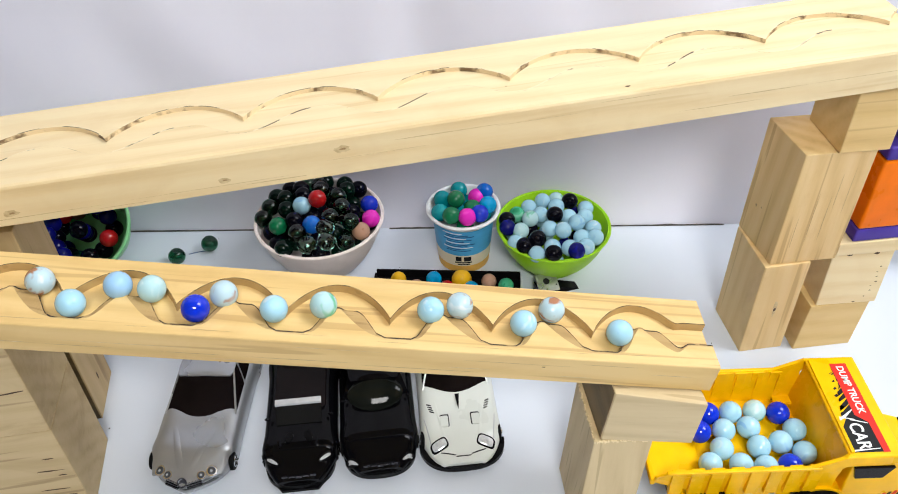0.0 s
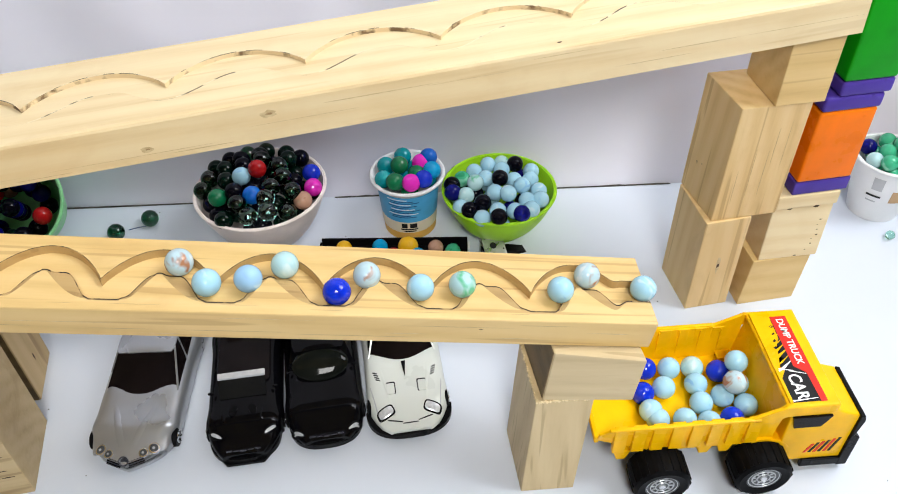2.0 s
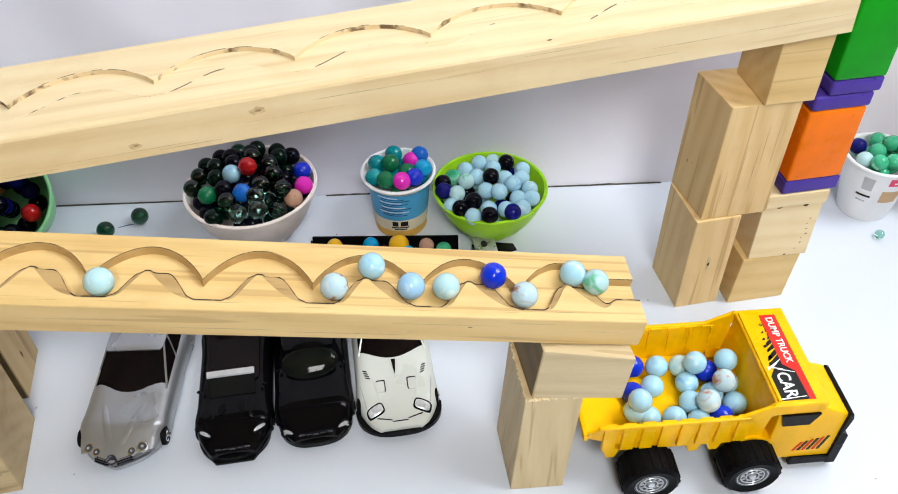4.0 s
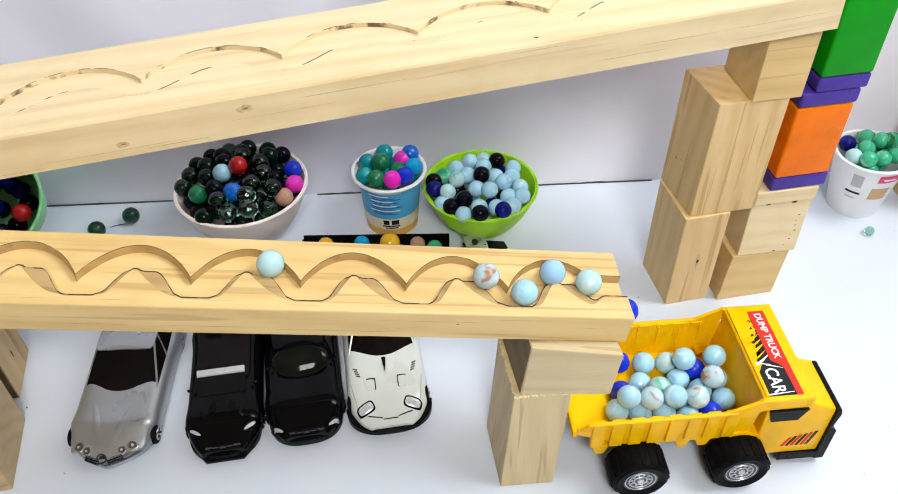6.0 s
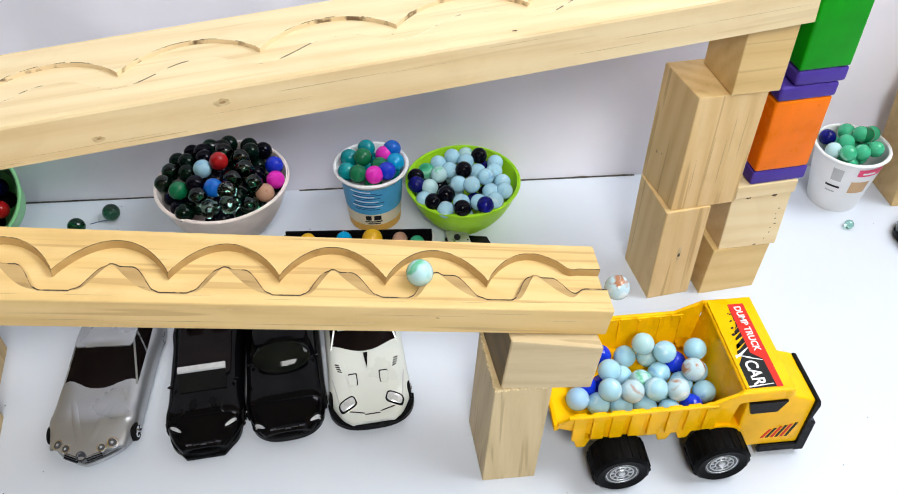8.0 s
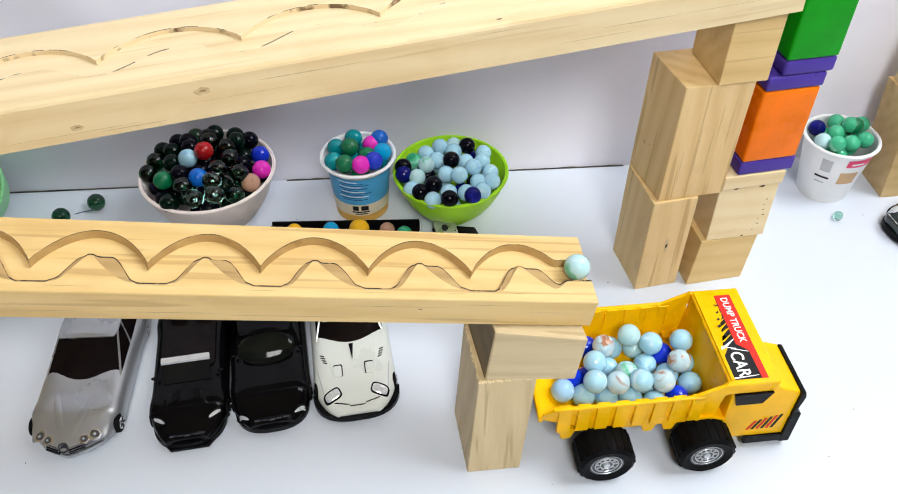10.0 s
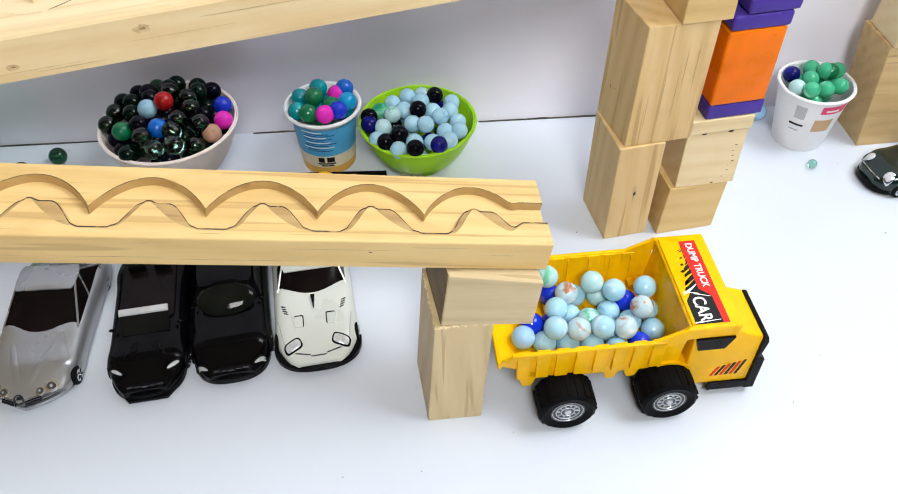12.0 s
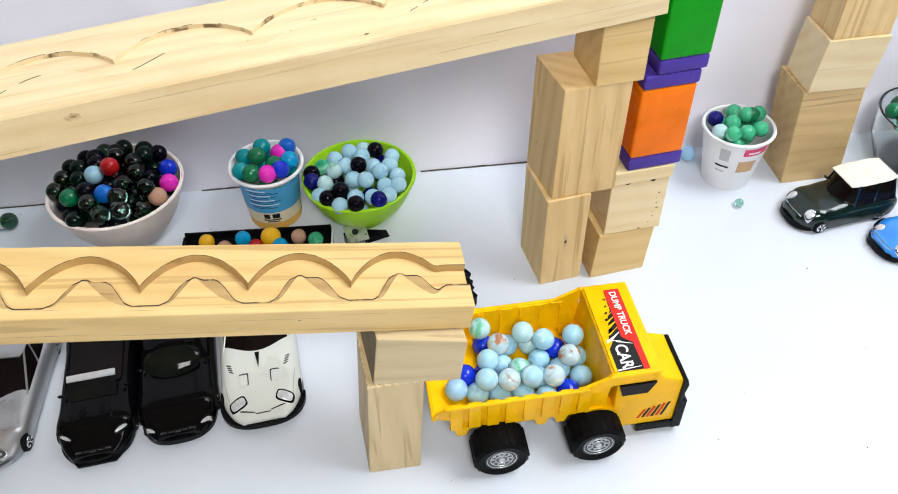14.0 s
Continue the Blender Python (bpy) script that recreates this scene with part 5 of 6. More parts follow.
def car(x, y, turn, length, width, paint, label, hood=0.0185, waist=0.0205, high=0.0335, cab=(-0.040, 0.016, -0.022, 0.000), roof=None, front=0.0125, base=None, style="round", nose=0.42, point=0.0):
    """A small model car; its nose points along local +x."""
    root = thing("toy_car", pose(x, y, 0, 0, 0, turn), label, "toy car", "parked toy cars")
    L, W = length / 2, width
    spec = {"length": length, "width": width, "hood": hood, "waist": waist, "front": front, "nose": nose, "vee": point, "swell": 0.055 if style == "open" else 0.03}
    body = part("body", body_mesh(spec), paint, root, smooth=True)
    part("base_plate", box(-L + 0.010, L - 0.026, -W * 0.44, W * 0.44, 0.0030, 0.0062, 0.001), BLACK_PLASTIC, root)
    x0, x1, f0, f1 = cab
    if style == "open":
        part("cockpit", cabin_mesh(x0, x1 - 0.012, x0 + 0.002, x1 - 0.012, W * 0.74, waist - 0.004, waist + 0.0009, W * 0.70), CAR_GLASS, root, "black open cockpit")
        shield = part("windscreen", prism([(x1 - 0.0065, waist - 0.001), (x1 - 0.005, waist - 0.001), (x1 - 0.0170, waist + 0.0085), (x1 - 0.0185, waist + 0.0085)], -W * 0.31, W * 0.31, 0.0004), SMOKE_GLASS, root)
        part("frame", prism([(x1 - 0.0200, waist + 0.0086), (x1 - 0.0160, waist + 0.0074), (x1 - 0.0166, waist + 0.0094), (x1 - 0.0204, waist + 0.0106)], -W * 0.315, W * 0.315, 0.0004), FRAME_SILVER, shield, "silver windscreen frame")
        for side in (-1, 1):
            part("seat", box(x0 + 0.010, x0 + 0.016, side * W * 0.17 - 0.006, side * W * 0.17 + 0.006, waist - 0.002, waist + 0.008, 0.0015), BLACK_PLASTIC, root)
            part("hood_scoop", patch(spec, 0.036, side * W * 0.13, 0.0052, 0.0028, side * 14, 0.0006), BLACK_PLASTIC, body)
    else:
        dome = style == "coupe"
        part("greenhouse", cabin_mesh(x0, x1, f0, f1, W * 0.86, waist - 0.004, high, W * 0.66), paint if dome else CAR_GLASS, root, "" if dome else "dark wraparound windows", smooth=True)
        part("roof", roof_mesh(f0 - 0.001, f1 + 0.0015, W * 0.69, high), roof or paint, root, "", smooth=True)
        if dome:
            slope = math.degrees(math.atan2(high - waist, x1 - f1))
            part("windscreen", ellipsoid((x1 + f1) / 2 - 0.0010, 0, (high + waist) / 2 - 0.0012, 0.0130, W * 0.37, 0.0034, slope), DOME_GLASS, root, "rounded grey windscreen", smooth=True)
        for side in () if dome else (-1, 1):
            for xa, xb in ((x1 - 0.0135, f1 - 0.0062), (x0 + 0.004, f0 + 0.004), ((x0 + x1) / 2 - 0.004, (f0 + f1) / 2 - 0.003)):
                ya, yb = side * W * 0.424, side * W * 0.330
                pillar = bmesh.new()
                q = []
                for dx in (-0.0009, 0.0009):
                    for dy in (-0.0004, 0.0007):
                        q.append(pillar.verts.new((xa + dx, ya + side * dy, waist - 0.003)))
                        q.append(pillar.verts.new((xb + dx, yb + side * dy, high)))
                bmesh.ops.convex_hull(pillar, input=q)
                part("pillar", pillar, paint, root)
    for side in (-1, 1):
        if style not in ("silver", "white"):
            part("mirror", ellipsoid(x1 - 0.011, side * W * 0.432, waist + 0.0002, 0.0012, 0.0022, 0.0013), paint, root, smooth=True)
        if style == "silver":
            for dx, yy, rr in ((-0.0125, W * 0.300, 0.0038), (-0.0088, W * 0.195, 0.0032)):
                ring = part("headlight", patch(spec, L + dx, side * yy, rr, rr, 0, 0.0006), CHROME, root, "chrome ringed headlight", smooth=True)
                part("lens", patch(spec, L + dx, side * yy, rr * 0.72, rr * 0.72, 0, 0.0014), HUB, ring, smooth=True)
                part("bulb", patch(spec, L + dx + 0.0004, side * yy, rr * 0.26, rr * 0.26, 0, 0.0018), GREY_PRINT, ring, smooth=True)
        elif style == "white":
            ring = part("headlight", patch(spec, 0.0532, side * W * 0.285, 0.0042, 0.0066, side * -22, 0.0005, 3.6), BLACK_PLASTIC, root, "almond headlight with a black outline", smooth=True)
            part("lens", patch(spec, 0.0532, side * W * 0.285, 0.0031, 0.0055, side * -22, 0.0009, 3.6), LENS, ring, smooth=True)
            part("bulb", patch(spec, 0.0532, side * (W * 0.285 + 0.0013), 0.0012, 0.0011, 0, 0.0013), GREY_PRINT, ring, smooth=True)
            part("bulb", patch(spec, 0.0532, side * (W * 0.285 - 0.0015), 0.0011, 0.0009, 0, 0.0013), GREY_PRINT, ring, smooth=True)
        elif style == "round":
            ring = part("headlight", patch(spec, L - 0.0095, side * W * 0.30, 0.0042, 0.0042, 0, 0.0008), CHROME, root, "chrome ringed headlight", smooth=True)
            part("lens", patch(spec, L - 0.0095, side * W * 0.30, 0.0032, 0.0032, 0, 0.0013), LENS, ring, smooth=True)
        else:
            back = 0.0155 if style == "open" else 0.0082
            ring = part("headlight", patch(spec, L - back, side * W * 0.355, 0.0024, 0.0060, side * 34, 0.0004), BLACK_PLASTIC, root, "slim headlight in a dark surround", smooth=True)
            part("lens", patch(spec, L - back + 0.0003, side * W * 0.350, 0.0010, 0.0047, side * 34, 0.0009), LENS, ring, smooth=True)
        if style in ("silver", "open", "white"):
            inner, outer = (0.06, 0.25) if style == "silver" else (0.20, 0.30)
            crease = bmesh.new()
            ends = []
            for k in range(13):
                u = k / 12
                xx = x1 - 0.001 + (L - 0.012 - x1) * u
                yy = side * W * (outer + (inner - outer) * u)
                z = on_body(spec, xx, yy)
                h = (0.0007 if style == "silver" else 0.0004) * min(1.0, 2.5 * u + 0.15, 2.5 * (1 - u) + 0.1)
                wide = 0.0030 if style == "silver" else 0.0017
                ends.append([crease.verts.new(c) for c in ((xx, yy - wide, on_body(spec, xx, yy - wide) - 0.0002), (xx, yy, z + h), (xx, yy + wide, on_body(spec, xx, yy + wide) - 0.0002))])
            for p, q in zip(ends, ends[1:]):
                for k in range(2):
                    crease.faces.new((p[k], p[k + 1], q[k + 1], q[k]))
            bmesh.ops.recalc_face_normals(crease, faces=crease.faces)
            part("bonnet_crease", crease, paint, root, smooth=True)
    yaw = math.degrees(math.atan2(point, W / 2))
    if style == "silver":
        for side in (-1, 1):
            grille = part("grille", box(-0.0010, 0.0010, -W * 0.085, W * 0.085, -0.0024, 0.0024, 0.0005), BLACK_PLASTIC, root, "black grille with chrome bars", pose(L - 0.0036, side * W * 0.125, front - 0.0022, 0, -38, side * yaw))
            for k in range(3):
                part("bar", box(0.0008, 0.0014, -W * 0.083, W * 0.083, -0.0019 + 0.0016 * k, -0.0012 + 0.0016 * k), CHROME, grille)
        part("bumper", nose_lip(L, W * 0.430, point, 0.0016, 0.0026, 0.0058), paint, root, smooth=True)
        part("air_slit", nose_lip(L, W * 0.400, point, 0.0006, 0.0058, 0.0076), BLACK_PLASTIC, root, "black bumper opening")
        part("bumper_bar", nose_lip(L, W * 0.420, point, 0.0012, 0.0076, 0.0092), paint, root, smooth=True)
        part("badge", lathe([(0.0, 0.0004), (0.0022, 0.0006), (0.0026, 0.0014), (0.0036, 0.0014), (0.0036, 0.0), (0.0, 0.0)], 24), CHROME, root, "plain round chrome badge", pose(L - 0.0030, 0, front + 0.0002, 0, 46, 0), True)
    else:
        part("bumper", front_lip(L, W * (1.06 if style == "white" else 0.94), 0.0016, 0.0028, 0.0068, 0.024), base or paint, root, smooth=True)
        part("air_slit", front_lip(L, W * 0.72, 0.0020, 0.0074, 0.0086, 0.014), BLACK_PLASTIC, root, "thin black air slit")
    if style == "white":
        for side in (-1, 1):
            vent = part("bonnet_vent", patch(spec, 0.0343, side * W * 0.19, 0.0056, 0.0034, 0, 0.0003, 8.0), BLACK_PRINT, root, "small bonnet vent with a dark outline")
            part("flap", patch(spec, 0.0350, side * (W * 0.19 + 0.0004), 0.0050, 0.0030, 0, 0.0006, 8.0), paint, vent)
            for k in range(4):
                part("slot", patch(spec, 0.0185 + 0.0022 * k, side * (W * 0.37 - 0.0006 * k), 0.0004, 0.0020, side * 30, 0.0004, 4.0), BLACK_PRINT, root)
            part("shut_line", patch(spec, 0.0440, side * W * 0.405, 0.0150, 0.00035, side * -9, 0.0003, 4.0), GREY_PRINT, root, "thin bonnet shut line")
        for side in (-1, 0, 1):
            part("nose_slit", patch(spec, 0.0622 - 0.0024 * abs(side), side * W * 0.185, 0.0004, W * 0.095, side * 14, 0.0003, 4.0), BLACK_PRINT, root, "thin black nose slit")
        spike = bmesh.new()
        q = [spike.verts.new(c) for c in ((x1 - 0.003, -0.0017, waist + 0.0014), (x1 - 0.003, 0.0017, waist + 0.0014), (x1 + 0.0100, 0.0, hood + 0.0012), (x1 - 0.003, 0.0, waist - 0.002), (x1 + 0.009, 0.0, hood - 0.002))]
        bmesh.ops.convex_hull(spike, input=q)
        part("bonnet_spike", spike, BLACK_PLASTIC, root)
    if style == "open":
        lip = bmesh.new()
        rows = [[lip.verts.new((xx, yy, z)) for xx, yy in ((L - 0.022, -W * 0.47), (L - 0.006, -W * 0.36), (L + 0.0022, -W * 0.24), (L + 0.0022, W * 0.24), (L - 0.006, W * 0.36), (L - 0.022, W * 0.47))] for z in (0.0018, 0.0042)]
        lip.faces.new(rows[0][::-1])
        lip.faces.new(rows[1])
        for k in range(6):
            lip.faces.new((rows[0][k], rows[0][(k + 1) % 6], rows[1][(k + 1) % 6], rows[1][k]))
        part("splitter", lip, BLACK_PLASTIC, root, "angular black front splitter")
    if style in ("open", "coupe", "round"):
        for k in range(5):
            part("nose_bar", box(-0.0004, 0.0004, -0.0021, 0.0021, -0.0006, 0.0006), CHROME, root, "small chrome nose trim", pose(L - 0.0022 - 0.0004 * abs(k - 2), (k - 2) * 0.0050, front + 0.0004 - 0.0004 * (k % 2), 0, -30, 0))
    for xx in (-L * 0.60, L * 0.62):
        for side in (-1, 1):
            w = part("wheel", lathe([(0.0, -0.0028), (0.0045, -0.0030), (0.0068, -0.0026), (0.0072, -0.0014), (0.0072, 0.0014), (0.0068, 0.0026), (0.0045, 0.0030), (0.0, 0.0028)], 28), RUBBER, root, "black tyre", pose(xx, side * (W / 2 - 0.0030), 0.0072, 90 * -side), True)
            part("rim", lathe([(0.0, 0.0034), (0.0042, 0.0035), (0.0048, 0.0028)], 20), CHROME, w, "silver wheel rim", smooth=True)
            for k in range(5):
                part("spoke", box(0.0012, 0.0042, -0.0005, 0.0005, 0.0034, 0.0038), BLACK_PLASTIC, w, m=pose(0, 0, 0, 0, 0, 72 * k))
    return root


car(-0.2012, 0.4010, -86, 0.142, 0.0625, SILVER_PAINT, "silver metallic model car with dark windscreen and chrome badge", 0.0215, 0.0235, 0.0350, (-0.054, 0.0250, -0.036, -0.0145), style="silver", front=0.0150, nose=0.84, point=0.013)
car(-0.1281, 0.4092, -79, 0.135, 0.0545, BLACK_PAINT, "glossy black open model car with silver windscreen frame", 0.0205, 0.0220, 0.0300, (-0.050, 0.030, -0.026, 0.000), base=BLACK_PLASTIC, style="open", nose=0.55)
car(-0.0727, 0.4241, -78, 0.138, 0.0575, BLACK_PAINT, "glossy black model coupe with rounded windscreen", 0.0205, 0.0225, 0.0350, (-0.052, 0.0240, -0.034, 0.003), base=BLACK_PAINT, style="coupe", nose=0.55)
car(-0.0114, 0.4333, -79, 0.135, 0.0600, WHITE_PAINT, "ivory white model sports car with slanted headlights", 0.0185, 0.0205, 0.0310, (-0.048, 0.0157, -0.034, -0.006), front=0.0115, base=BLACK_PLASTIC, style="white", nose=0.50)
car(0.5045, 0.5785, 194, 0.100, 0.0470, GREEN_PAINT, "dark racing green model car with a cream white roof", 0.0230, 0.0250, 0.0415, (-0.046, 0.014, -0.042, 0.004), CREAM_PAINT, front=0.0150, base=BLACK_PLASTIC)
car(0.5730, 0.5360, 194, 0.108, 0.0480, BLUE_PAINT, "bright blue model car on the white tabletop", base=BLACK_PLASTIC)


# ---- marbles of the truck's load and on the run, and their motion ----
TRUCK = truck.matrix_basis.copy()
LOAD = [(-0.0322, 0.0205, 0.044), (-0.0418, 0.0055, 0.044), (-0.0161, 0.0209, 0.044), (0.0011, 0.0213, 0.044), (0.017, 0.0188, 0.044), (-0.0248, 0.0062, 0.044), (-0.0072, 0.0075, 0.044), (0.0237, 0.0042, 0.044),
        (-0.0303, -0.0089, 0.044), (-0.005, -0.0085, 0.044), (0.0108, -0.0054, 0.044), (-0.0412, -0.0207, 0.044), (-0.021, -0.0221, 0.044), (-0.0051, -0.0246, 0.044), (0.024, -0.0145, 0.044), (0.011, -0.0241, 0.044)]
# where the load is pushed to as more marbles fall in
SHIFTED = [(-0.0399, 0.0243, 0.0440), (-0.0445, -0.0017, 0.0440), (-0.0225, 0.0218, 0.0440), (-0.0064, 0.0204, 0.0440), (0.0113, 0.0132, 0.0440), (-0.0297, 0.0044, 0.0440), (-0.0025, 0.0048, 0.0440), (0.0243, 0.0038, 0.0440), (-0.0518, -0.0186, 0.0470), (-0.0062, -0.0109, 0.0440), (0.0102, -0.0051, 0.0440), (-0.0361, -0.0204, 0.0440), (-0.0200, -0.0221, 0.0440), (-0.0047, -0.0269, 0.0440), (0.0237, -0.0140, 0.0440), (0.0112, -0.0242, 0.0440)]
KIND = ("blue", "blue", "opal", "mint", "blue", "opal", "opal", "opal", "opal", "opal", "opal", "opal", "opal", "opal", "opal", "blue")
LOADED = [marble(kind, *(TRUCK @ Vector(p)), "in the yellow truck bed", "marbles in the truck") for p, kind in zip(LOAD, KIND)]

# where each rolling marble comes to rest in the bed, in the order in which they arrive
REST = {"M": (0.0240, 0.0136, 0.0562), "L": (0.0161, -0.0053, 0.0585), "K": (-0.0454, -0.0183, 0.0613), "J": (0.0020, -0.0183, 0.0552), "I": (0.0020, 0.0130, 0.0566), "H": (-0.0193, -0.0054, 0.0504), "G": (-0.0136, -0.0182, 0.0577), "F": (-0.0298, -0.0187, 0.0582), "E": (-0.0584, -0.0048, 0.0505), "D": (-0.0119, 0.0201, 0.0586), "C": (-0.0665, -0.0178, 0.0537), "B": (-0.0413, -0.0010, 0.0593), "A": (-0.0307, 0.0150, 0.0554), "N": (-0.0419, 0.0283, 0.0590)}
KINDS = {"A": "brown", "B": "opal", "C": "sky", "D": "mint", "E": "blue", "F": "brown", "G": "opal", "H": "mint", "I": "opal", "J": "brown", "K": "opal", "L": "brown", "M": "opal", "N": "mint"}
ROLLING = {k: marble(KINDS[k], 0, 0, 0, "rolling down the zigzag groove", "marbles on the run") for k in KINDS}


def groove_place(s):
    """Where a marble's centre is when it has rolled s along the lower run."""
    v = 0.0258 - 0.0102 * math.cos(2 * math.pi * (s - CUSP - 0.005) / PERIOD)
    if s > -0.02:
        k = min(1.0, (s + 0.02) / 0.012)
        v = v * (1 - k) + 0.0264 * k
    return LOW @ Vector((s, v, 0.0025))


def roll_rows(track, rest):
    """Rows for a marble: along the groove by (seconds, distance), over the end, down into the bed."""
    ts, ss = [a for a, _ in track], [b for _, b in track]
    v1 = 0.11 if ss[-1] > -0.012 else 0.055
    if ts[0] > 0:
        ts, ss = [0.0] + ts, [ss[0] - 0.05 * ts[0]] + ss
    off = ts[-1] + (0.006 - ss[-1]) / v1
    ts, ss = ts + [off], ss + [0.006]
    rows, t, turn = [], 0.0, Matrix.Identity(4)
    last = groove_place(ss[0])
    while t < off:
        s = float(np.interp(t, ts, ss))
        p = groove_place(s)
        step = p - last
        if step.length > 1e-6:
            axis = Vector((0, 0, 1)).cross(step)
            turn = Matrix.Rotation(min(1.2, step.length / R * 0.9), 4, axis.normalized()) @ turn
        rows.append((round(t, 3), Matrix.Translation(p) @ turn))
        last, t = p, t + 0.1
    p0, p1 = groove_place(0.006), TRUCK @ Vector(rest)
    fall = 0.34
    if off - rows[-1][0] < 0.04:
        rows.pop()
    for k in range(6):
        u = k / 5
        q = p0.lerp(p1, 0.75 * u + 0.25 * u * u)
        q.z = p0.z + (p1.z - p0.z) * (0.25 * u + 0.75 * u * u)
        rows.append((round(off + fall * u, 3), Matrix.Translation(q) @ turn))
    rows.append((14.0, rows[-1][1]))
    return rows


def motions():
    for ob, a, b in zip(LOADED, LOAD, SHIFTED):
        turn = ob.matrix_basis.to_3x3().to_4x4()
        walk(ob, [(t, Matrix.Translation(TRUCK @ Vector(a).lerp(Vector(b), k)) @ turn) for t, k in ((0.0, 0.0), (0.5, 0.0), (1.4, 0.4), (3.0, 0.6), (6.0, 1.0), (14.0, 1.0))])
    walk(ROLLING["A"], roll_rows([(0, -0.389), (0.1, -0.3801), (0.2, -0.3646), (0.3, -0.3528), (0.6, -0.3388), (0.9, -0.3271), (1.2, -0.3157), (1.5, -0.2956), (1.8, -0.2841), (2.1, -0.2687), (2.4, -0.2591), (2.7, -0.2407), (3.0, -0.2304), (3.2, -0.2218), (5.3, -0.1149), (5.5, -0.1086), (5.7, -0.1034), (6, -0.0854), (6.2, -0.0759), (6.4, -0.0694), (6.5, -0.0644), (6.6, -0.0583), (6.8, -0.0476), (7, -0.0406), (7.2, -0.0322)], REST["A"]))
    walk(ROLLING["B"], roll_rows([(0, -0.3678), (0.1, -0.3566), (0.2, -0.3455), (0.3, -0.333), (0.6, -0.3227), (0.9, -0.3061), (1.2, -0.2938), (1.5, -0.2777), (1.8, -0.2677), (2.1, -0.2516), (2.4, -0.2396), (2.7, -0.2216), (3.0, -0.2067), (3.2, -0.1973), (5.3, -0.0988), (5.5, -0.0892), (5.7, -0.0818), (6, -0.0641), (6.2, -0.0531), (6.4, -0.0482), (6.5, -0.0433), (6.6, -0.0399), (6.8, -0.0266), (7, -0.017), (7.2, -0.0091)], REST["B"]))
    walk(ROLLING["C"], roll_rows([(0, -0.3472), (0.1, -0.3378), (0.2, -0.3264), (0.3, -0.3149), (0.6, -0.2968), (0.9, -0.2839), (1.2, -0.2694), (1.5, -0.258), (1.8, -0.2455), (2.1, -0.2297), (2.4, -0.2171), (2.7, -0.1998), (3.0, -0.1877), (3.2, -0.1757), (5.3, -0.0755), (5.5, -0.0671), (5.7, -0.0568), (6, -0.0439), (6.2, -0.0305), (6.4, -0.0221), (6.5, -0.0176), (6.6, -0.0138), (6.8, 0.0031)], REST["C"]))
    walk(ROLLING["D"], roll_rows([(0, -0.3284), (0.1, -0.3226), (0.2, -0.3089), (0.3, -0.2948), (0.6, -0.2805), (0.9, -0.265), (1.2, -0.257), (1.5, -0.2376), (1.8, -0.2277), (2.1, -0.2096), (2.4, -0.1968), (2.7, -0.1809), (3.0, -0.1686), (3.2, -0.1556), (5.3, -0.0547), (5.5, -0.0474), (5.7, -0.0377), (6, -0.0229), (6.2, -0.0108), (6.4, 0.0019)], REST["D"]))
    walk(ROLLING["E"], roll_rows([(0, -0.3017), (0.1, -0.292), (0.2, -0.2801), (0.3, -0.2658), (0.6, -0.2556), (0.9, -0.2375), (1.2, -0.2266), (1.5, -0.2079), (1.8, -0.1974), (2.1, -0.18), (2.4, -0.1693), (2.7, -0.1482), (3.0, -0.1389), (3.2, -0.1257), (5.3, -0.0271), (5.5, -0.0186), (5.7, -0.0107)], REST["E"]))
    walk(ROLLING["F"], roll_rows([(0, -0.2884), (0.1, -0.2766), (0.2, -0.2651), (0.3, -0.2548), (0.6, -0.2388), (0.9, -0.2238), (1.2, -0.2061), (1.5, -0.1919), (1.8, -0.1788), (2.1, -0.164), (2.4, -0.1465), (2.7, -0.1333), (3.0, -0.1177), (3.2, -0.1099), (5.3, -0.0089), (5.5, 0.0025)], REST["F"]))
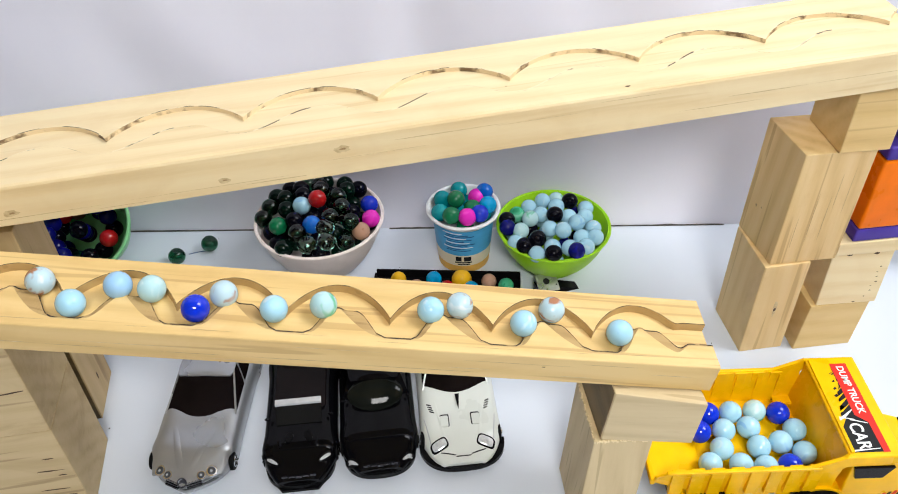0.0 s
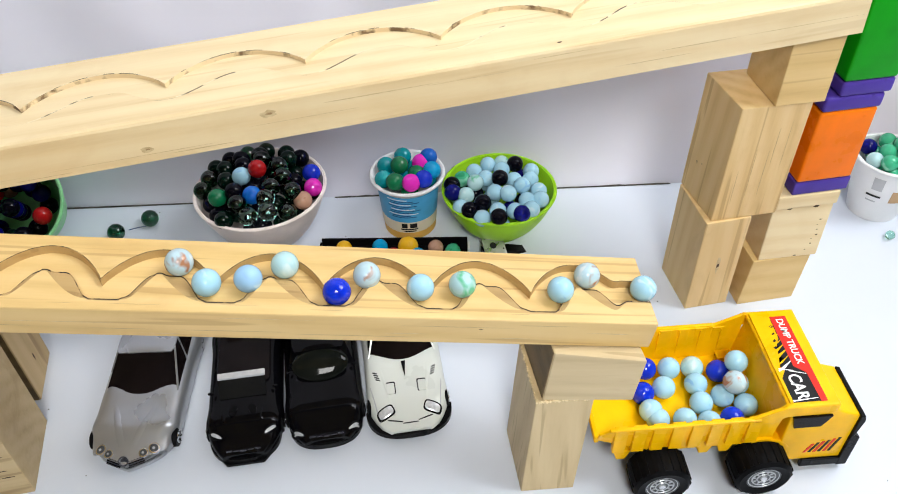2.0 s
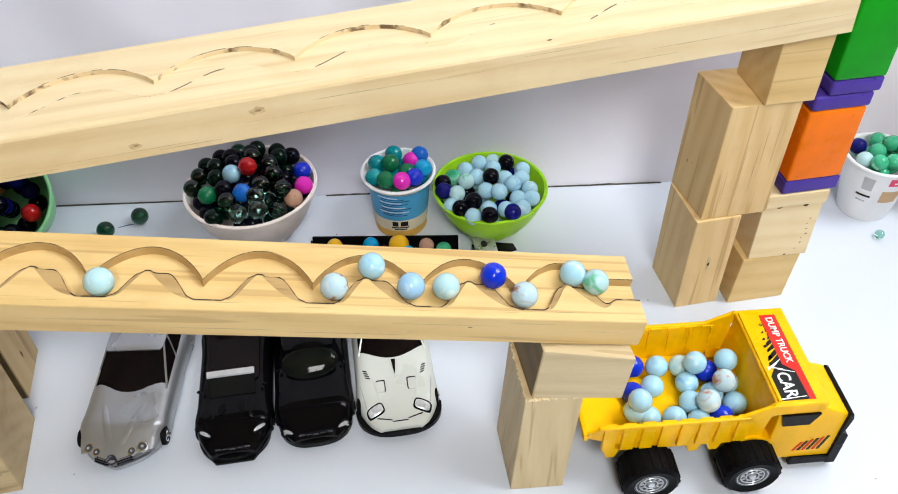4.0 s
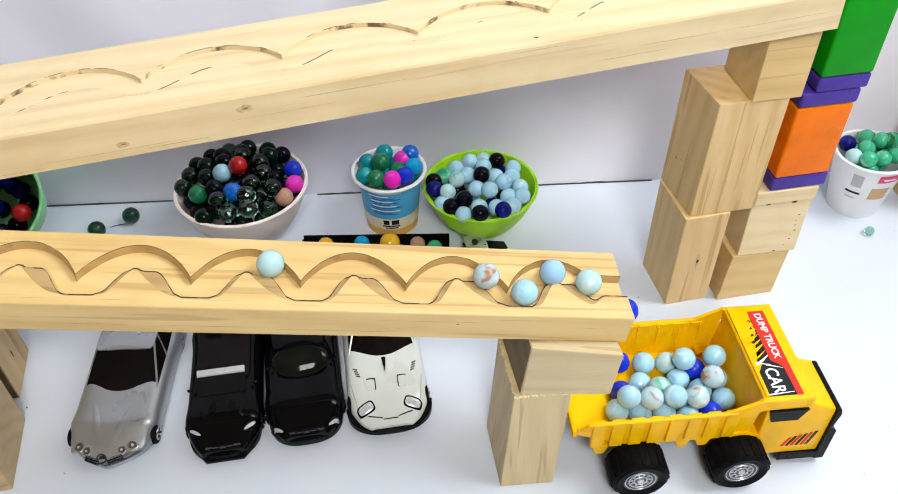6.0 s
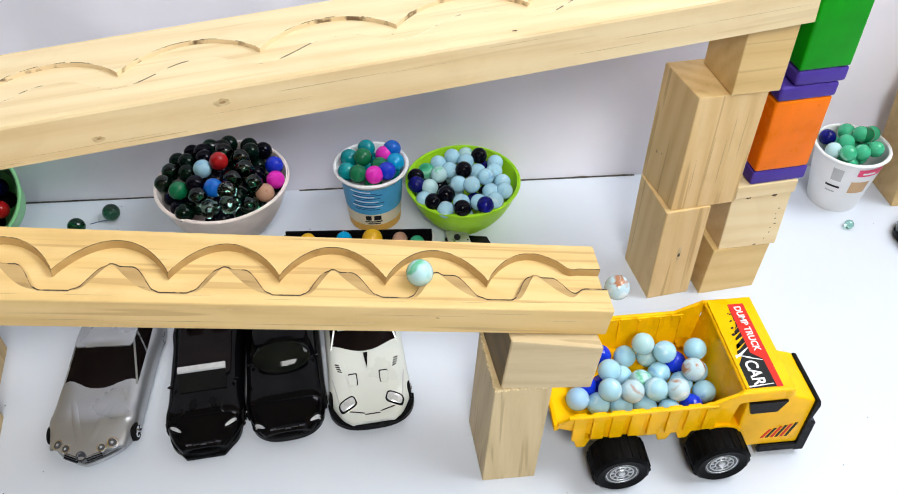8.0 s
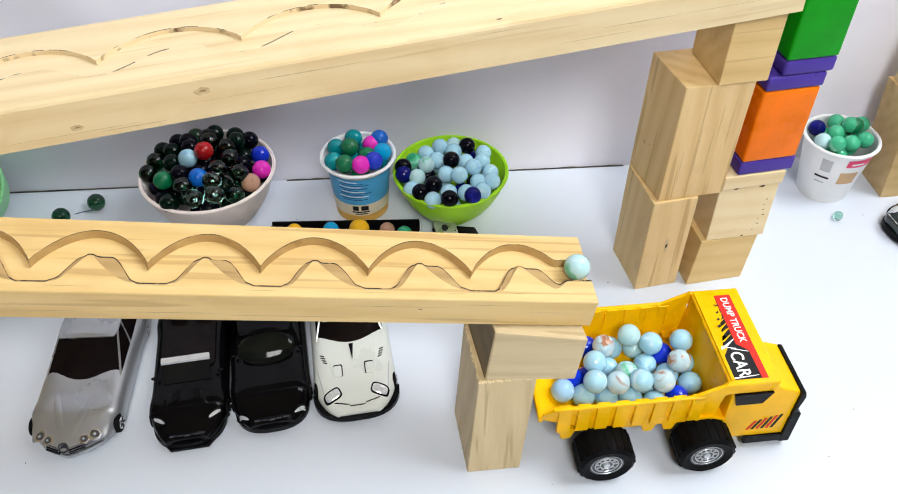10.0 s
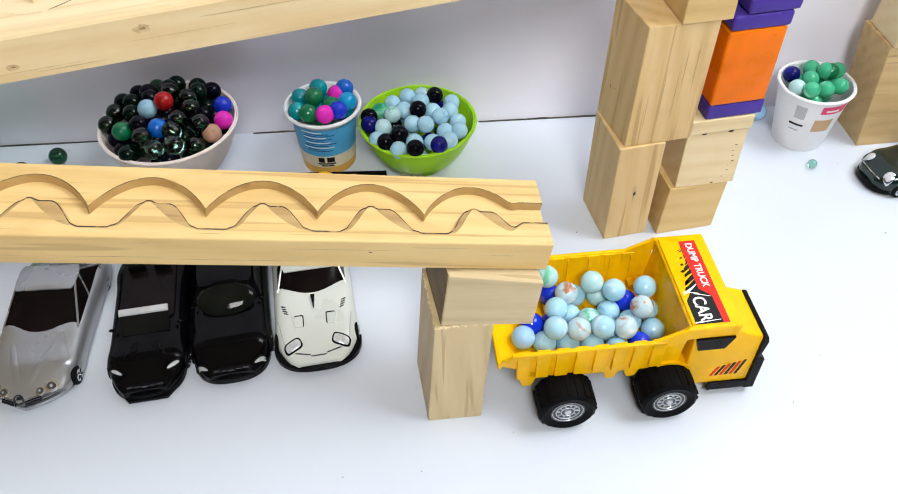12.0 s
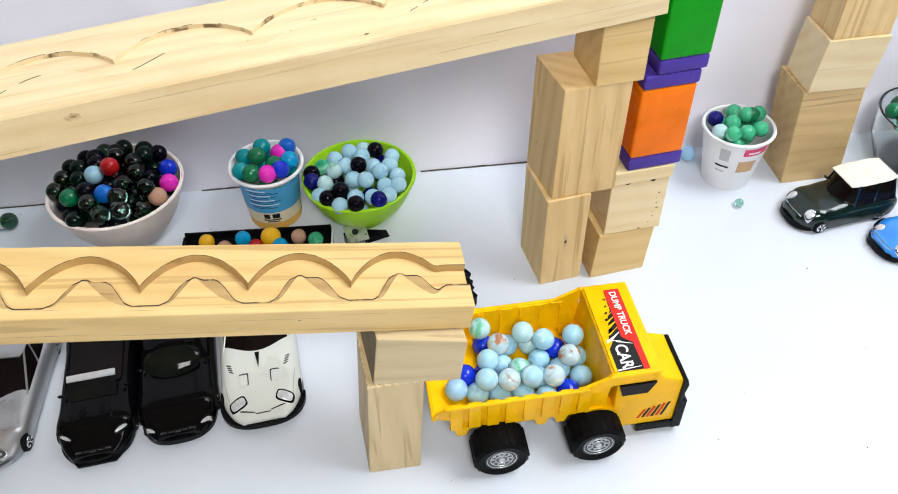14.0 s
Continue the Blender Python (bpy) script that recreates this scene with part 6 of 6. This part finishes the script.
    walk(ROLLING["G"], roll_rows([(0, -0.2591), (0.1, -0.2475), (0.2, -0.2348), (0.3, -0.2218), (0.6, -0.2042), (0.9, -0.1912), (1.2, -0.177), (1.5, -0.1613), (1.8, -0.1472), (2.1, -0.1339), (2.4, -0.1189), (2.7, -0.1048), (3.0, -0.0921), (3.2, -0.0826)], REST["G"]))
    walk(ROLLING["H"], roll_rows([(0, -0.2317), (0.1, -0.2205), (0.2, -0.2062), (0.3, -0.1966), (0.6, -0.1792), (0.9, -0.1649), (1.2, -0.1495), (1.5, -0.1363), (1.8, -0.1227), (2.1, -0.1091), (2.4, -0.1007), (2.7, -0.0844), (3.0, -0.0777), (3.2, -0.0696)], REST["H"]))
    walk(ROLLING["I"], roll_rows([(0, -0.1697), (0.1, -0.156), (0.2, -0.1434), (0.3, -0.1327), (0.6, -0.1143), (0.9, -0.1024), (1.2, -0.0886), (1.5, -0.0756), (1.8, -0.0632), (2.1, -0.0509), (2.4, -0.0351), (2.7, -0.0185), (3.0, -0.0031)], REST["I"]))
    walk(ROLLING["J"], roll_rows([(0, -0.1523), (0.1, -0.1412), (0.2, -0.1285), (0.3, -0.1154), (0.6, -0.1015), (0.9, -0.0835), (1.2, -0.0743), (1.5, -0.0551), (1.8, -0.049), (2.1, -0.0298), (2.4, -0.0188), (2.6, -0.0010)], REST["J"]))
    walk(ROLLING["K"], roll_rows([(0, -0.1151), (0.1, -0.1069), (0.2, -0.0966), (0.3, -0.0836), (0.6, -0.0723), (0.9, -0.053), (1.2, -0.0442), (1.5, -0.0269), (1.8, -0.014)], REST["K"]))
    walk(ROLLING["L"], roll_rows([(0, -0.0966), (0.1, -0.084), (0.2, -0.0734), (0.3, -0.0609), (0.6, -0.0478), (0.9, -0.0312), (1.2, -0.0177)], REST["L"]))
    walk(ROLLING["M"], roll_rows([(0, -0.0574), (0.1, -0.0472), (0.2, -0.0355), (0.3, -0.0222)], REST["M"]))
    walk(ROLLING["N"], roll_rows([(3, -0.3544), (3.2, -0.3437), (5.3, -0.2443), (5.5, -0.2355), (5.7, -0.2274), (6, -0.2104), (6.2, -0.1991), (6.4, -0.1915), (6.5, -0.1869), (6.6, -0.182), (6.8, -0.1702), (7, -0.1612), (7.2, -0.1514), (9.5, -0.0417), (10, -0.0078)], REST["N"]))


motions()
